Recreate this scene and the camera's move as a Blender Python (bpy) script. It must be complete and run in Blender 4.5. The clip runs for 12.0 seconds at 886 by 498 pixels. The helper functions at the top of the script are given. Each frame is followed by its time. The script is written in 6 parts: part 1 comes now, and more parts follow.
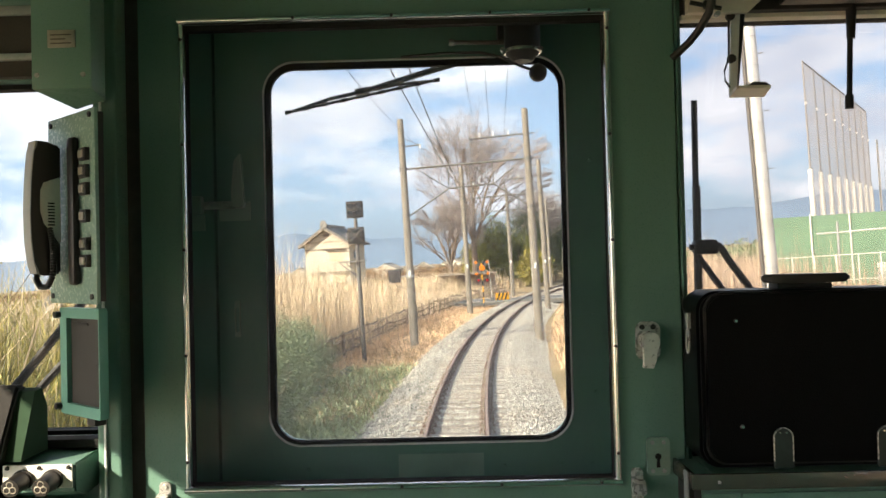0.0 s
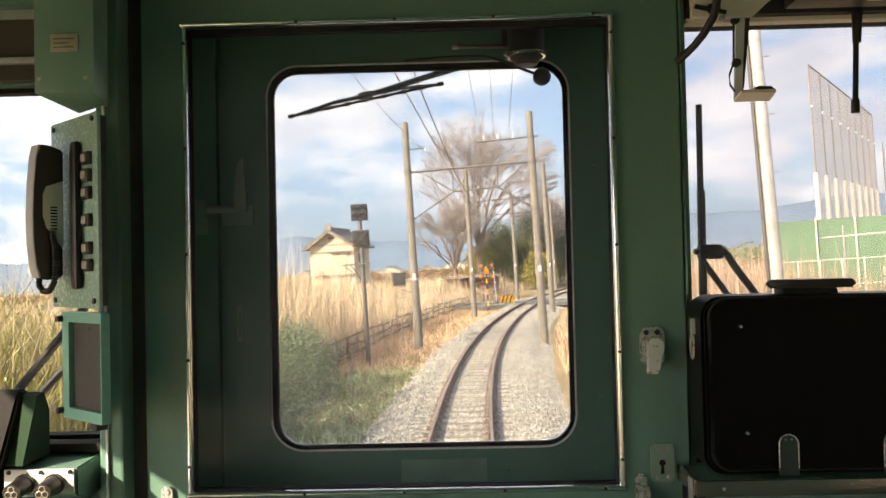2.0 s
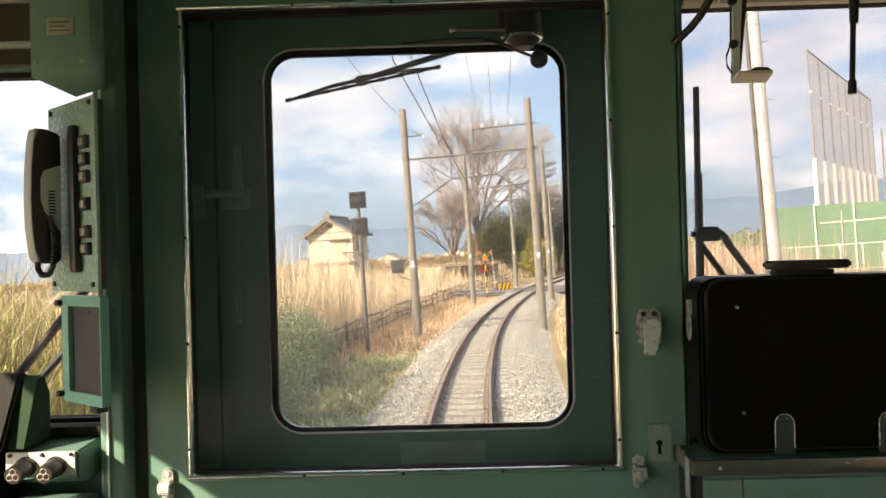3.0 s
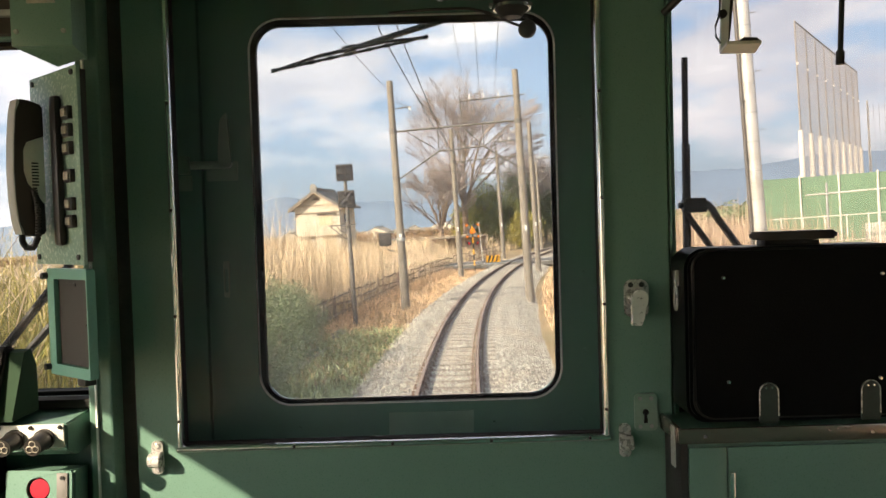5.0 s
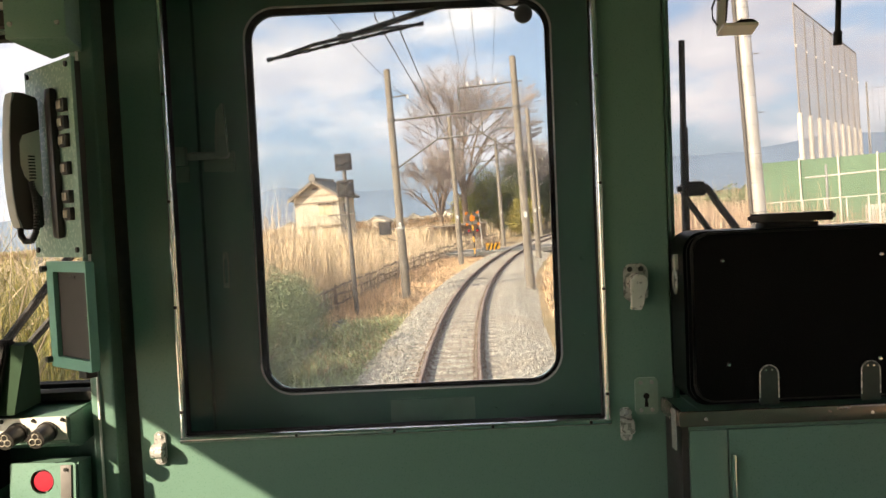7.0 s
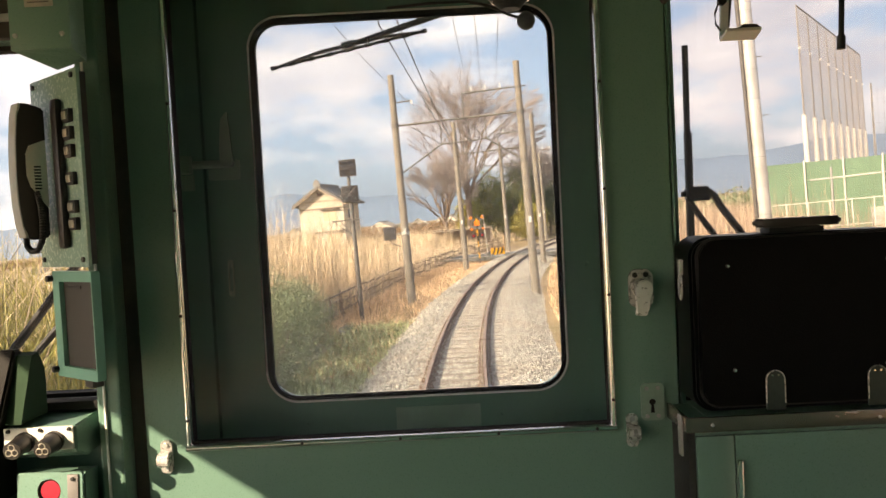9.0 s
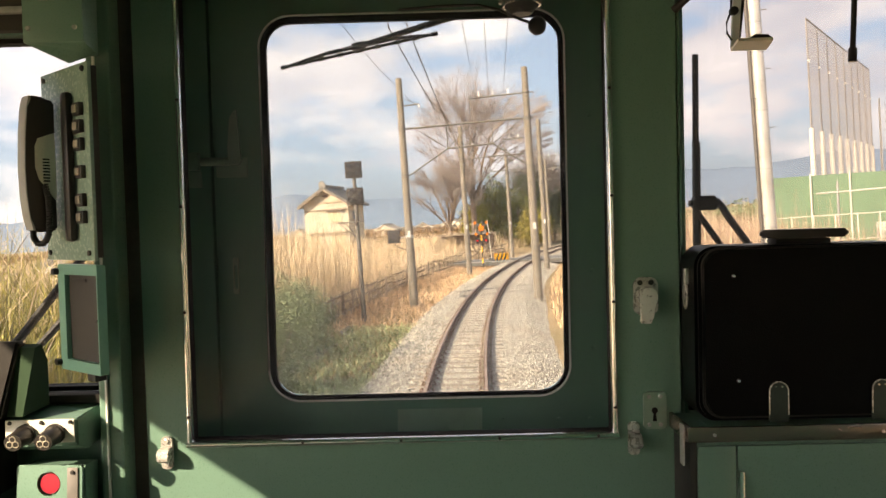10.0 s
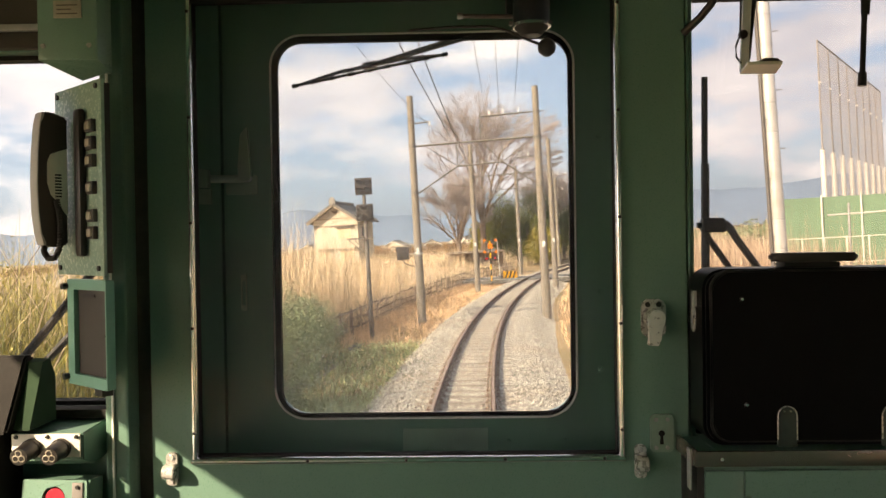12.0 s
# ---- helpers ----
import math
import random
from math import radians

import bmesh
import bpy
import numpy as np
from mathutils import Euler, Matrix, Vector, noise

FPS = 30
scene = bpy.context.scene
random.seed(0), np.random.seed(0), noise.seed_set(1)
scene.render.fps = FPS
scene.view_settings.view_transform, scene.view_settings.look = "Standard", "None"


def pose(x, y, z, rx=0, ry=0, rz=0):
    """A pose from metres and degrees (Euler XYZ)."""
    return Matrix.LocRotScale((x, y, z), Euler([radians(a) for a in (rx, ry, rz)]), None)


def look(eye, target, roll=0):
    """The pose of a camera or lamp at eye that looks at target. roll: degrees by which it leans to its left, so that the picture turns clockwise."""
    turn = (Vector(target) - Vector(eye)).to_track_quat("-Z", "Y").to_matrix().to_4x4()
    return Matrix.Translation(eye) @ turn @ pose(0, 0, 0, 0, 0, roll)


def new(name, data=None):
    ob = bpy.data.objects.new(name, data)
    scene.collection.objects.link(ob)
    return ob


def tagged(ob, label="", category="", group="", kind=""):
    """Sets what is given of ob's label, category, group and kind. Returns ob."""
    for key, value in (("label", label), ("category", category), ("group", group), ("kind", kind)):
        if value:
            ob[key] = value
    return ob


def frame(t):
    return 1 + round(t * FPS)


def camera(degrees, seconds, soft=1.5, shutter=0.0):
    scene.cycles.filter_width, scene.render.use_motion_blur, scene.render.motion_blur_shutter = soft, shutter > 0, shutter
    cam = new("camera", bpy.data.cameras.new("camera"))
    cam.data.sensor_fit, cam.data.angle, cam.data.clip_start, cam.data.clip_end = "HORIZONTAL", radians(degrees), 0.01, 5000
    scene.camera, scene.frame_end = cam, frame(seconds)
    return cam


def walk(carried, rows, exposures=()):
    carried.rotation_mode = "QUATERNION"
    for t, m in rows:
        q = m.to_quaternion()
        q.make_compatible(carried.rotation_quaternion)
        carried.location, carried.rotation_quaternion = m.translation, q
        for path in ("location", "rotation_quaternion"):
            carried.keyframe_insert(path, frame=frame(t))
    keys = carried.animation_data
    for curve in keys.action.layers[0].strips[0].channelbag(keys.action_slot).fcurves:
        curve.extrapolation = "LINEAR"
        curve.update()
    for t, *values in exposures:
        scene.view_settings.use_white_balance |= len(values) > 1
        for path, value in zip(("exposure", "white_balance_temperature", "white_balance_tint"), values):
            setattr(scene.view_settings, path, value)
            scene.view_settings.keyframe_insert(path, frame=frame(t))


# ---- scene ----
cam = camera(58.9, 12.0)
PATH = [
    (0, (0.0272, 0.0059, 3.1084), (0.0056, 2.0055, 3.1412), -1.39),
    (0.5, (0.0300, 0.0065, 3.1076), (0.0050, 2.0061, 3.1427), -1.40),
    (1, (0.0303, 0.0061, 3.1065), (0.0018, 2.0054, 3.1513), -1.52),
    (1.5, (0.0303, 0.0068, 3.1090), (-0.0032, 2.0060, 3.1568), -1.47),
    (2, (0.0298, 0.0115, 3.1111), (-0.0033, 2.0108, 3.1519), -1.29),
    (2.5, (0.0301, 0.0074, 3.1051), (-0.0033, 2.0068, 3.1427), -1.39),
    (3, (0.0313, 0.0078, 3.1026), (0.0008, 2.0076, 3.1114), -1.53),
    (5, (0.0298, 0.0090, 3.1010), (0.0295, 2.0080, 3.0393), -1.67),
    (5.5, (0.0287, 0.0096, 3.1092), (0.0435, 2.0059, 2.9889), -1.24),
    (6, (0.0355, 0.0113, 3.1164), (0.0447, 2.0069, 2.9833), -1.79),
    (6.5, (0.0331, 0.0094, 3.1035), (0.0337, 2.0073, 3.0117), -2.58),
    (7, (0.0320, 0.0093, 3.0993), (0.0303, 2.0072, 3.0074), -2.53),
    (9, (0.0325, 0.0087, 3.1030), (0.0192, 2.0071, 3.0242), -2.94),
    (9.5, (0.0298, 0.0091, 3.1074), (0.0116, 2.0077, 3.0331), -2.42),
    (10, (0.0290, 0.0096, 3.1004), (0.0068, 2.0084, 3.0328), -1.50),
    (10.5, (0.0275, 0.0099, 3.1011), (0.0047, 2.0085, 3.0314), -0.64),
    (11, (0.0265, 0.0095, 3.0970), (-0.0048, 2.0086, 3.0443), -0.33),
    (11.5, (0.0315, 0.0073, 3.1091), (-0.0123, 2.0062, 3.0603), -0.60),
    (12, (0.0314, 0.0081, 3.1041), (-0.0127, 2.0075, 3.0808), -0.84),
]
CANT = pose(0, 0, 0, 0, 2.4, 0)
walk(cam, [(t, CANT @ look(eye, target, roll)) for t, eye, target, roll in PATH],
     [(0, 2.11, 6450, 13), (2.5, 2.15, 6950, 17), (5, 1.96, 6850, 16), (6, 2.05, 7000, 18), (7, 1.99, 7000, 17), (9, 2.04, 7450, 20), (12, 1.98, 7600, 20)])
# ==== built place ====
SUN_TO = Vector((-0.66, -0.565, 0.5)).normalized()

# ---- light ----
world = bpy.data.worlds.new("sky")
scene.world = world
world.use_nodes = True
wt = world.node_tree
wt.nodes.clear()
w_out = wt.nodes.new("ShaderNodeOutputWorld")
w_bg = wt.nodes.new("ShaderNodeBackground")
w_sky = wt.nodes.new("ShaderNodeTexSky")
w_sky.sky_type = "NISHITA"
w_sky.sun_disc = False
w_sky.sun_elevation = math.asin(SUN_TO.z)
w_sky.sun_rotation = math.atan2(SUN_TO.x, SUN_TO.y) % math.tau
w_sky.dust_density = 2.5
w_co = wt.nodes.new("ShaderNodeTexCoord")
w_map = wt.nodes.new("ShaderNodeMapping")
w_map.inputs["Scale"].default_value = (1.0, 1.0, 2.6)
w_map.inputs["Location"].default_value = (0.35, 0.1, 0.2)
w_noise = wt.nodes.new("ShaderNodeTexNoise")
w_noise.inputs["Scale"].default_value = 4.8
w_noise.inputs["Detail"].default_value = 7.0
w_noise.inputs["Roughness"].default_value = 0.56
w_ramp = wt.nodes.new("ShaderNodeValToRGB")
w_ramp.color_ramp.elements[0].position = 0.425
w_ramp.color_ramp.elements[1].position = 0.565
w_noise2 = wt.nodes.new("ShaderNodeTexNoise")
w_noise2.inputs["Scale"].default_value = 5.5
w_noise2.inputs["Detail"].default_value = 5.0
w_ramp2 = wt.nodes.new("ShaderNodeValToRGB")
w_ramp2.color_ramp.elements[0].position = 0.35
w_ramp2.color_ramp.elements[1].position = 0.68
w_ramp2.color_ramp.elements[0].color = (4.9, 5.15, 5.7, 1)
w_ramp2.color_ramp.elements[1].color = (7.9, 7.75, 7.6, 1)
w_mix = wt.nodes.new("ShaderNodeMix")
w_mix.data_type = "RGBA"
w_sat = wt.nodes.new("ShaderNodeMix")
w_sat.data_type = "RGBA"
w_sat.inputs[0].default_value = 0.45
w_sat.inputs[7].default_value = (3.9, 5.3, 7.2, 1)
wt.links.new(w_co.outputs["Generated"], w_map.inputs["Vector"])
wt.links.new(w_map.outputs["Vector"], w_noise.inputs["Vector"])
wt.links.new(w_map.outputs["Vector"], w_noise2.inputs["Vector"])
wt.links.new(w_noise.outputs["Fac"], w_ramp.inputs["Fac"])
wt.links.new(w_noise2.outputs["Fac"], w_ramp2.inputs["Fac"])
wt.links.new(w_ramp.outputs["Color"], w_mix.inputs[0])
wt.links.new(w_sky.outputs["Color"], w_sat.inputs[6])
wt.links.new(w_sat.outputs[2], w_mix.inputs[6])
wt.links.new(w_ramp2.outputs["Color"], w_mix.inputs[7])
wt.links.new(w_mix.outputs[2], w_bg.inputs["Color"])
w_bg.inputs["Strength"].default_value = 0.1
wt.links.new(w_bg.outputs["Background"], w_out.inputs["Surface"])

sun = new("sun", bpy.data.lights.new("sun", "SUN"))
sun.data.energy = 4.8
sun.data.angle = radians(0.55)
sun.data.color = (1.0, 0.87, 0.64)
sun.matrix_world = look(SUN_TO * 50, (0, 0, 0))


# ---- materials ----
def material(name, color, rough=0.5, metal=0.0, vary=0.15, scale=6.0, fine=60.0, bump=0.0, dirt=None, dirt_amount=0.0,
             dirt_scale=3.0, rand=0.0, island=0.0, coat=0.0, stretch=(1, 1, 1), spec=0.5):
    """A painted or natural surface: base colour with broad and fine variation, optional dirt patches, bump and random tint."""
    m = bpy.data.materials.new(name)
    m.use_nodes = True
    nt = m.node_tree
    b = nt.nodes["Principled BSDF"]
    b.inputs["Roughness"].default_value = rough
    b.inputs["Metallic"].default_value = metal
    b.inputs["Coat Weight"].default_value = coat
    b.inputs["Specular IOR Level"].default_value = spec
    co = nt.nodes.new("ShaderNodeTexCoord")
    mp = nt.nodes.new("ShaderNodeMapping")
    mp.inputs["Scale"].default_value = stretch
    nt.links.new(co.outputs["Object"], mp.inputs["Vector"])

    def tex(sc, detail=4.0):
        n = nt.nodes.new("ShaderNodeTexNoise")
        n.inputs["Scale"].default_value = sc
        n.inputs["Detail"].default_value = detail
        nt.links.new(mp.outputs["Vector"], n.inputs["Vector"])
        return n

    def scaled(src, col, amount):
        """col * (1 + amount * (src - 0.5) * 2)"""
        mr = nt.nodes.new("ShaderNodeMapRange")
        mr.inputs["From Min"].default_value, mr.inputs["From Max"].default_value = 0.25, 0.75
        mr.inputs["To Min"].default_value, mr.inputs["To Max"].default_value = 1 - amount, 1 + amount
        nt.links.new(src, mr.inputs["Value"])
        mx = nt.nodes.new("ShaderNodeMix")
        mx.data_type, mx.blend_type = "RGBA", "MULTIPLY"
        mx.inputs[0].default_value = 1.0
        nt.links.new(col, mx.inputs[6])
        nt.links.new(mr.outputs["Result"], mx.inputs[7])
        return mx.outputs[2]

    rgb = nt.nodes.new("ShaderNodeRGB")
    rgb.outputs[0].default_value = (*color, 1)
    c = rgb.outputs[0]
    broad, small = tex(scale), tex(fine, 6.0)
    if vary:
        c = scaled(broad.outputs["Fac"], c, vary)
        c = scaled(small.outputs["Fac"], c, vary * 0.7)
    if dirt:
        d = tex(dirt_scale, 8.0)
        rp = nt.nodes.new("ShaderNodeValToRGB")
        rp.color_ramp.elements[0].position, rp.color_ramp.elements[1].position = 0.48, 0.7
        nt.links.new(d.outputs["Fac"], rp.inputs["Fac"])
        am = nt.nodes.new("ShaderNodeMath")
        am.operation = "MULTIPLY"
        am.inputs[1].default_value = dirt_amount
        nt.links.new(rp.outputs["Color"], am.inputs[0])
        mx = nt.nodes.new("ShaderNodeMix")
        mx.data_type = "RGBA"
        mx.inputs[7].default_value = (*dirt, 1)
        nt.links.new(am.outputs[0], mx.inputs[0])
        nt.links.new(c, mx.inputs[6])
        c = mx.outputs[2]
    if rand:
        oi = nt.nodes.new("ShaderNodeObjectInfo")
        c = scaled(oi.outputs["Random"], c, rand)
    if island:
        ge = nt.nodes.new("ShaderNodeNewGeometry")
        c = scaled(ge.outputs["Random Per Island"], c, island)
    nt.links.new(c, b.inputs["Base Color"])
    rr = nt.nodes.new("ShaderNodeMapRange")
    rr.inputs["To Min"].default_value, rr.inputs["To Max"].default_value = max(0.02, rough - 0.1), min(1, rough + 0.1)
    nt.links.new(small.outputs["Fac"], rr.inputs["Value"])
    nt.links.new(rr.outputs["Result"], b.inputs["Roughness"])
    if bump:
        bn = nt.nodes.new("ShaderNodeBump")
        bn.inputs["Strength"].default_value = min(1.0, bump)
        bn.inputs["Distance"].default_value = 0.004
        nt.links.new(small.outputs["Fac"], bn.inputs["Height"])
        nt.links.new(bn.outputs["Normal"], b.inputs["Normal"])
    return m


def glass_material(name, tint=(1, 1, 1), gloss=1.0, dust_haze=0.03):
    """Thin flat glass: clear, with a Fresnel-driven gloss and a thin uneven dusty film that also imitates veiling haze.
    """
    m = bpy.data.materials.new(name)
    m.use_nodes = True
    nt = m.node_tree
    nt.nodes.remove(nt.nodes["Principled BSDF"])
    tr = nt.nodes.new("ShaderNodeBsdfTransparent")
    tr.inputs["Color"].default_value = (*tint, 1)
    gl = nt.nodes.new("ShaderNodeBsdfGlossy")
    gl.inputs["Roughness"].default_value = 0.02
    fr = nt.nodes.new("ShaderNodeFresnel")
    fr.inputs["IOR"].default_value = 1.45
    mu = nt.nodes.new("ShaderNodeMath")
    mu.operation = "MULTIPLY"
    mu.inputs[1].default_value = gloss
    mx = nt.nodes.new("ShaderNodeMixShader")
    nt.links.new(fr.outputs["Fac"], mu.inputs[0])
    nt.links.new(mu.outputs[0], mx.inputs["Fac"])
    nt.links.new(tr.outputs[0], mx.inputs[1])
    nt.links.new(gl.outputs[0], mx.inputs[2])
    film = nt.nodes.new("ShaderNodeBsdfTranslucent")
    film.inputs["Color"].default_value = (0.8, 0.78, 0.74, 1)
    co = nt.nodes.new("ShaderNodeTexCoord")
    no = nt.nodes.new("ShaderNodeTexNoise")
    no.inputs["Scale"].default_value = 7.0
    no.inputs["Detail"].default_value = 8.0
    mr = nt.nodes.new("ShaderNodeMapRange")
    mr.inputs["From Min"].default_value, mr.inputs["From Max"].default_value = 0.3, 0.75
    mr.inputs["To Min"].default_value, mr.inputs["To Max"].default_value = dust_haze * 0.4, dust_haze * 1.7
    dx = nt.nodes.new("ShaderNodeMixShader")
    nt.links.new(co.outputs["Object"], no.inputs["Vector"])
    nt.links.new(no.outputs["Fac"], mr.inputs["Value"])
    nt.links.new(mr.outputs["Result"], dx.inputs["Fac"])
    nt.links.new(mx.outputs[0], dx.inputs[1])
    nt.links.new(film.outputs[0], dx.inputs[2])
    nt.links.new(dx.outputs[0], nt.nodes["Material Output"].inputs["Surface"])
    return m


M = {}
M["green"] = material("green_paint", (0.148, 0.272, 0.218), 0.3, vary=0.05, scale=1.2, fine=420, bump=0.02, dirt=(0.125, 0.225, 0.18), dirt_amount=0.12, dirt_scale=0.7)
M["door_green"] = material("door_green_paint", (0.15, 0.305, 0.235), 0.25, vary=0.06, scale=2, fine=300, bump=0.015, coat=0.15, dirt=(0.14, 0.28, 0.215), dirt_amount=0.25)
M["light_green"] = material("light_green_paint", (0.31, 0.46, 0.39), 0.26, vary=0.06, scale=8, fine=160, bump=0.1, dirt=(0.15, 0.2, 0.15), dirt_amount=0.25)
# hood side darker than its paint: shade put in where the sun reaches it
M["hood_green"] = material("shaded_hood_paint", (0.035, 0.065, 0.04), 0.8, vary=0.08, scale=3, fine=60, spec=0.06)
M["teal"] = material("teal_green_paint", (0.2, 0.44, 0.35), 0.4, vary=0.06, scale=8, fine=160, bump=0.1)
M["steel"] = material("brushed_steel", (0.82, 0.81, 0.78), 0.2, 1.0, vary=0.06, scale=9, fine=120, bump=0.03)
M["bead"] = material("polished_glazing_bead", (0.93, 0.93, 0.92), 0.2, 1.0, vary=0.06, scale=5, fine=90, bump=0.02)
M["lever_pale"] = material("pale_cast_lever", (0.8, 0.79, 0.76), 0.3, 0.45, vary=0.06, scale=20, fine=120, bump=0.03)
M["steel_dark"] = material("stained_steel", (0.34, 0.27, 0.235), 0.24, 0.85, vary=0.07, scale=3, fine=60, bump=0.02, stretch=(0.3, 1, 1))
M["plate_green"] = material("worn_green_plate", (0.26, 0.37, 0.3), 0.32, 0.3, vary=0.1, scale=20, fine=120, bump=0.05)
M["chrome"] = material("worn_chrome", (0.85, 0.84, 0.82), 0.2, 0.55, vary=0.1, scale=30, fine=150, bump=0.05)
M["dark_metal"] = material("dark_metal", (0.03, 0.03, 0.028), 0.45, 0.3, vary=0.2, scale=20, fine=150)
M["black"] = material("black_plastic", (0.028, 0.026, 0.025), 0.45, vary=0.2, scale=12, fine=180, bump=0.1)
M["rubber"] = material("black_rubber", (0.02, 0.019, 0.018), 0.75, vary=0.3, scale=15, fine=120, bump=0.15, spec=0.2)
M["old_rubber"] = material("old_brown_rubber", (0.09, 0.07, 0.06), 0.6, vary=0.25, scale=12, fine=90, bump=0.15)
M["leather"] = material("black_bag_leatherette", (0.004, 0.004, 0.005), 0.34, vary=0.25, scale=9, fine=420, bump=0.22, spec=0.1)
M["grey_plastic"] = material("pale_grey_plastic", (0.78, 0.76, 0.71), 0.45, vary=0.06, scale=20, fine=200)
M["latch_grey"] = material("worn_latch_metal", (0.55, 0.54, 0.52), 0.28, 0.45, vary=0.1, scale=30, fine=120, bump=0.05, dirt=(0.3, 0.28, 0.25), dirt_amount=0.25, dirt_scale=12)
M["seal_black"] = material("black_window_seal", (0.006, 0.006, 0.006), 0.85, vary=0.2, scale=10, fine=90, spec=0.06)
M["lit_grey"] = material("lit_grey_plastic", (0.48, 0.48, 0.46), 0.35, vary=0.06, scale=20, fine=160)
M["notice"] = material("faded_notice", (0.22, 0.37, 0.285), 0.4, vary=0.15, scale=25, fine=120)
M["tab"] = material("dark_shiny_tab", (0.035, 0.055, 0.05), 0.35, 0.15, vary=0.15, scale=30, fine=150)
M["pale_line"] = material("pale_seal_line", (0.95, 0.95, 0.94), 0.22, vary=0.05, scale=20, spec=1.0)
M["receiver"] = material("dark_grey_plastic", (0.026, 0.022, 0.02), 0.36, vary=0.1, scale=14, fine=220, bump=0.06)
M["lcd"] = material("switched_off_screen", (0.075, 0.07, 0.066), 0.5, vary=0.05, scale=5, fine=60, spec=0.25)
M["plate"] = material("engraved_metal_plate", (0.46, 0.42, 0.35), 0.4, 0.5, vary=0.12, scale=40, fine=200)
M["plate_mark"] = material("plate_mark", (0.12, 0.1, 0.08), 0.5, vary=0.1)
M["white_mark"] = material("white_mark", (0.75, 0.75, 0.72), 0.5, vary=0.06)
M["red"] = material("red_button", (0.36, 0.012, 0.03), 0.35, vary=0.08, scale=30, fine=100)
M["cream"] = material("cream_lining", (0.72, 0.69, 0.62), 0.5, vary=0.07, scale=3, fine=90, bump=0.08, dirt=(0.35, 0.29, 0.2), dirt_amount=0.4)
M["cream_light"] = material("light_cream_paint", (0.86, 0.79, 0.67), 0.4, vary=0.05, scale=5, fine=80)
M["blind"] = material("brown_roller_blind", (0.06, 0.05, 0.042), 0.8, vary=0.2, scale=9, fine=260, bump=0.2)
M["floor"] = material("grey_green_floor_sheet", (0.20, 0.23, 0.20), 0.6, vary=0.2, scale=3, fine=100, bump=0.2)
M["glass"] = glass_material("clear_glass", (0.735, 0.745, 0.745), 0.4, 0.022)
M["screen_glass"] = glass_material("windscreen_glass", (0.66, 0.67, 0.67), 0.4, 0.012)
M["tinted_glass"] = glass_material("lightly_tinted_glass", (0.57, 0.575, 0.58), 0.4, 0.022)
# film on the door pane also stands in for hazy reflections
M["pane"] = glass_material("door_pane_glass", (0.83, 0.84, 0.84), 0.12, 0.014)
M["side_glass"] = glass_material("dimming_side_glass", (0.97, 0.97, 0.97), 0.3, 0.02)
M["concrete"] = material("pole_concrete", (0.25, 0.22, 0.185), 0.85, vary=0.16, scale=2.0, fine=60, bump=0.3, dirt=(0.2, 0.17, 0.14), dirt_amount=0.5, dirt_scale=1.4, stretch=(1, 1, 0.3))
M["galv"] = material("galvanised_steel", (0.50, 0.50, 0.49), 0.5, 0.6, vary=0.15, scale=5, fine=80)
M["galv_old"] = material("weathered_galvanised_steel", (0.185, 0.175, 0.165), 0.6, 0.4, vary=0.2, scale=4, fine=80, dirt=(0.2, 0.12, 0.07), dirt_amount=0.35)
M["wire"] = material("wire", (0.10, 0.10, 0.10), 0.6, 0.5, vary=0.1)
M["pole_silver"] = material("banded_silver_pole", (0.74, 0.72, 0.68), 0.42, 0.35, vary=0.12, scale=3, fine=50, dirt=(0.4, 0.38, 0.35), dirt_amount=0.5, dirt_scale=4)
M["net_pole"] = material("pale_net_pole", (0.34, 0.32, 0.31), 0.6, 0.2, vary=0.12, scale=1, fine=20)
M["porcelain"] = material("white_porcelain", (0.8, 0.8, 0.78), 0.2, vary=0.05)
M["rail"] = material("rusty_rail_side", (0.17, 0.105, 0.08), 0.8, 0.1, vary=0.3, scale=4, fine=90, bump=0.4)
M["rail_top"] = material("worn_rail_head", (0.3, 0.215, 0.17), 0.5, 0.0, vary=0.15, scale=2, fine=40)
M["sleeper"] = material("dusty_concrete_sleeper", (0.37, 0.325, 0.27), 0.9, vary=0.2, scale=5, fine=60, bump=0.4, rand=0.15, dirt=(0.2, 0.15, 0.11), dirt_amount=0.4)
M["ballast"] = material("ballast_bed", (0.385, 0.35, 0.3), 0.95, vary=0.2, scale=4.0, fine=24, bump=1.0, dirt=(0.30, 0.22, 0.15), dirt_amount=0.5, dirt_scale=0.7)
M["stone"] = material("ballast_stone", (0.435, 0.415, 0.37), 0.95, vary=0.12, scale=0.5, fine=30, island=0.42, spec=0.2, dirt=(0.27, 0.2, 0.14), dirt_amount=0.4, dirt_scale=0.5)
M["ground"] = material("dry_grass_ground", (0.38, 0.27, 0.15), 0.95, vary=0.3, scale=0.35, fine=9, bump=0.6, dirt=(0.13, 0.13, 0.05), dirt_amount=0.7, dirt_scale=0.12)
M["grass"] = material("green_grass", (0.38, 0.42, 0.23), 0.8, vary=0.2, scale=0.5, island=0.5)
M["dry_grass"] = material("dry_grass", (0.66, 0.47, 0.3), 0.85, vary=0.2, scale=0.4, island=0.4)
M["reed"] = material("dry_reed", (0.62, 0.49, 0.33), 0.85, vary=0.2, scale=0.25, island=0.35)
M["dry_twig"] = material("dry_brown_twigs", (0.46, 0.34, 0.25), 0.85, vary=0.2, scale=0.3, island=0.4)
M["reed_plume"] = material("reed_plume", (0.66, 0.53, 0.38), 0.9, vary=0.15, scale=0.25, island=0.3)
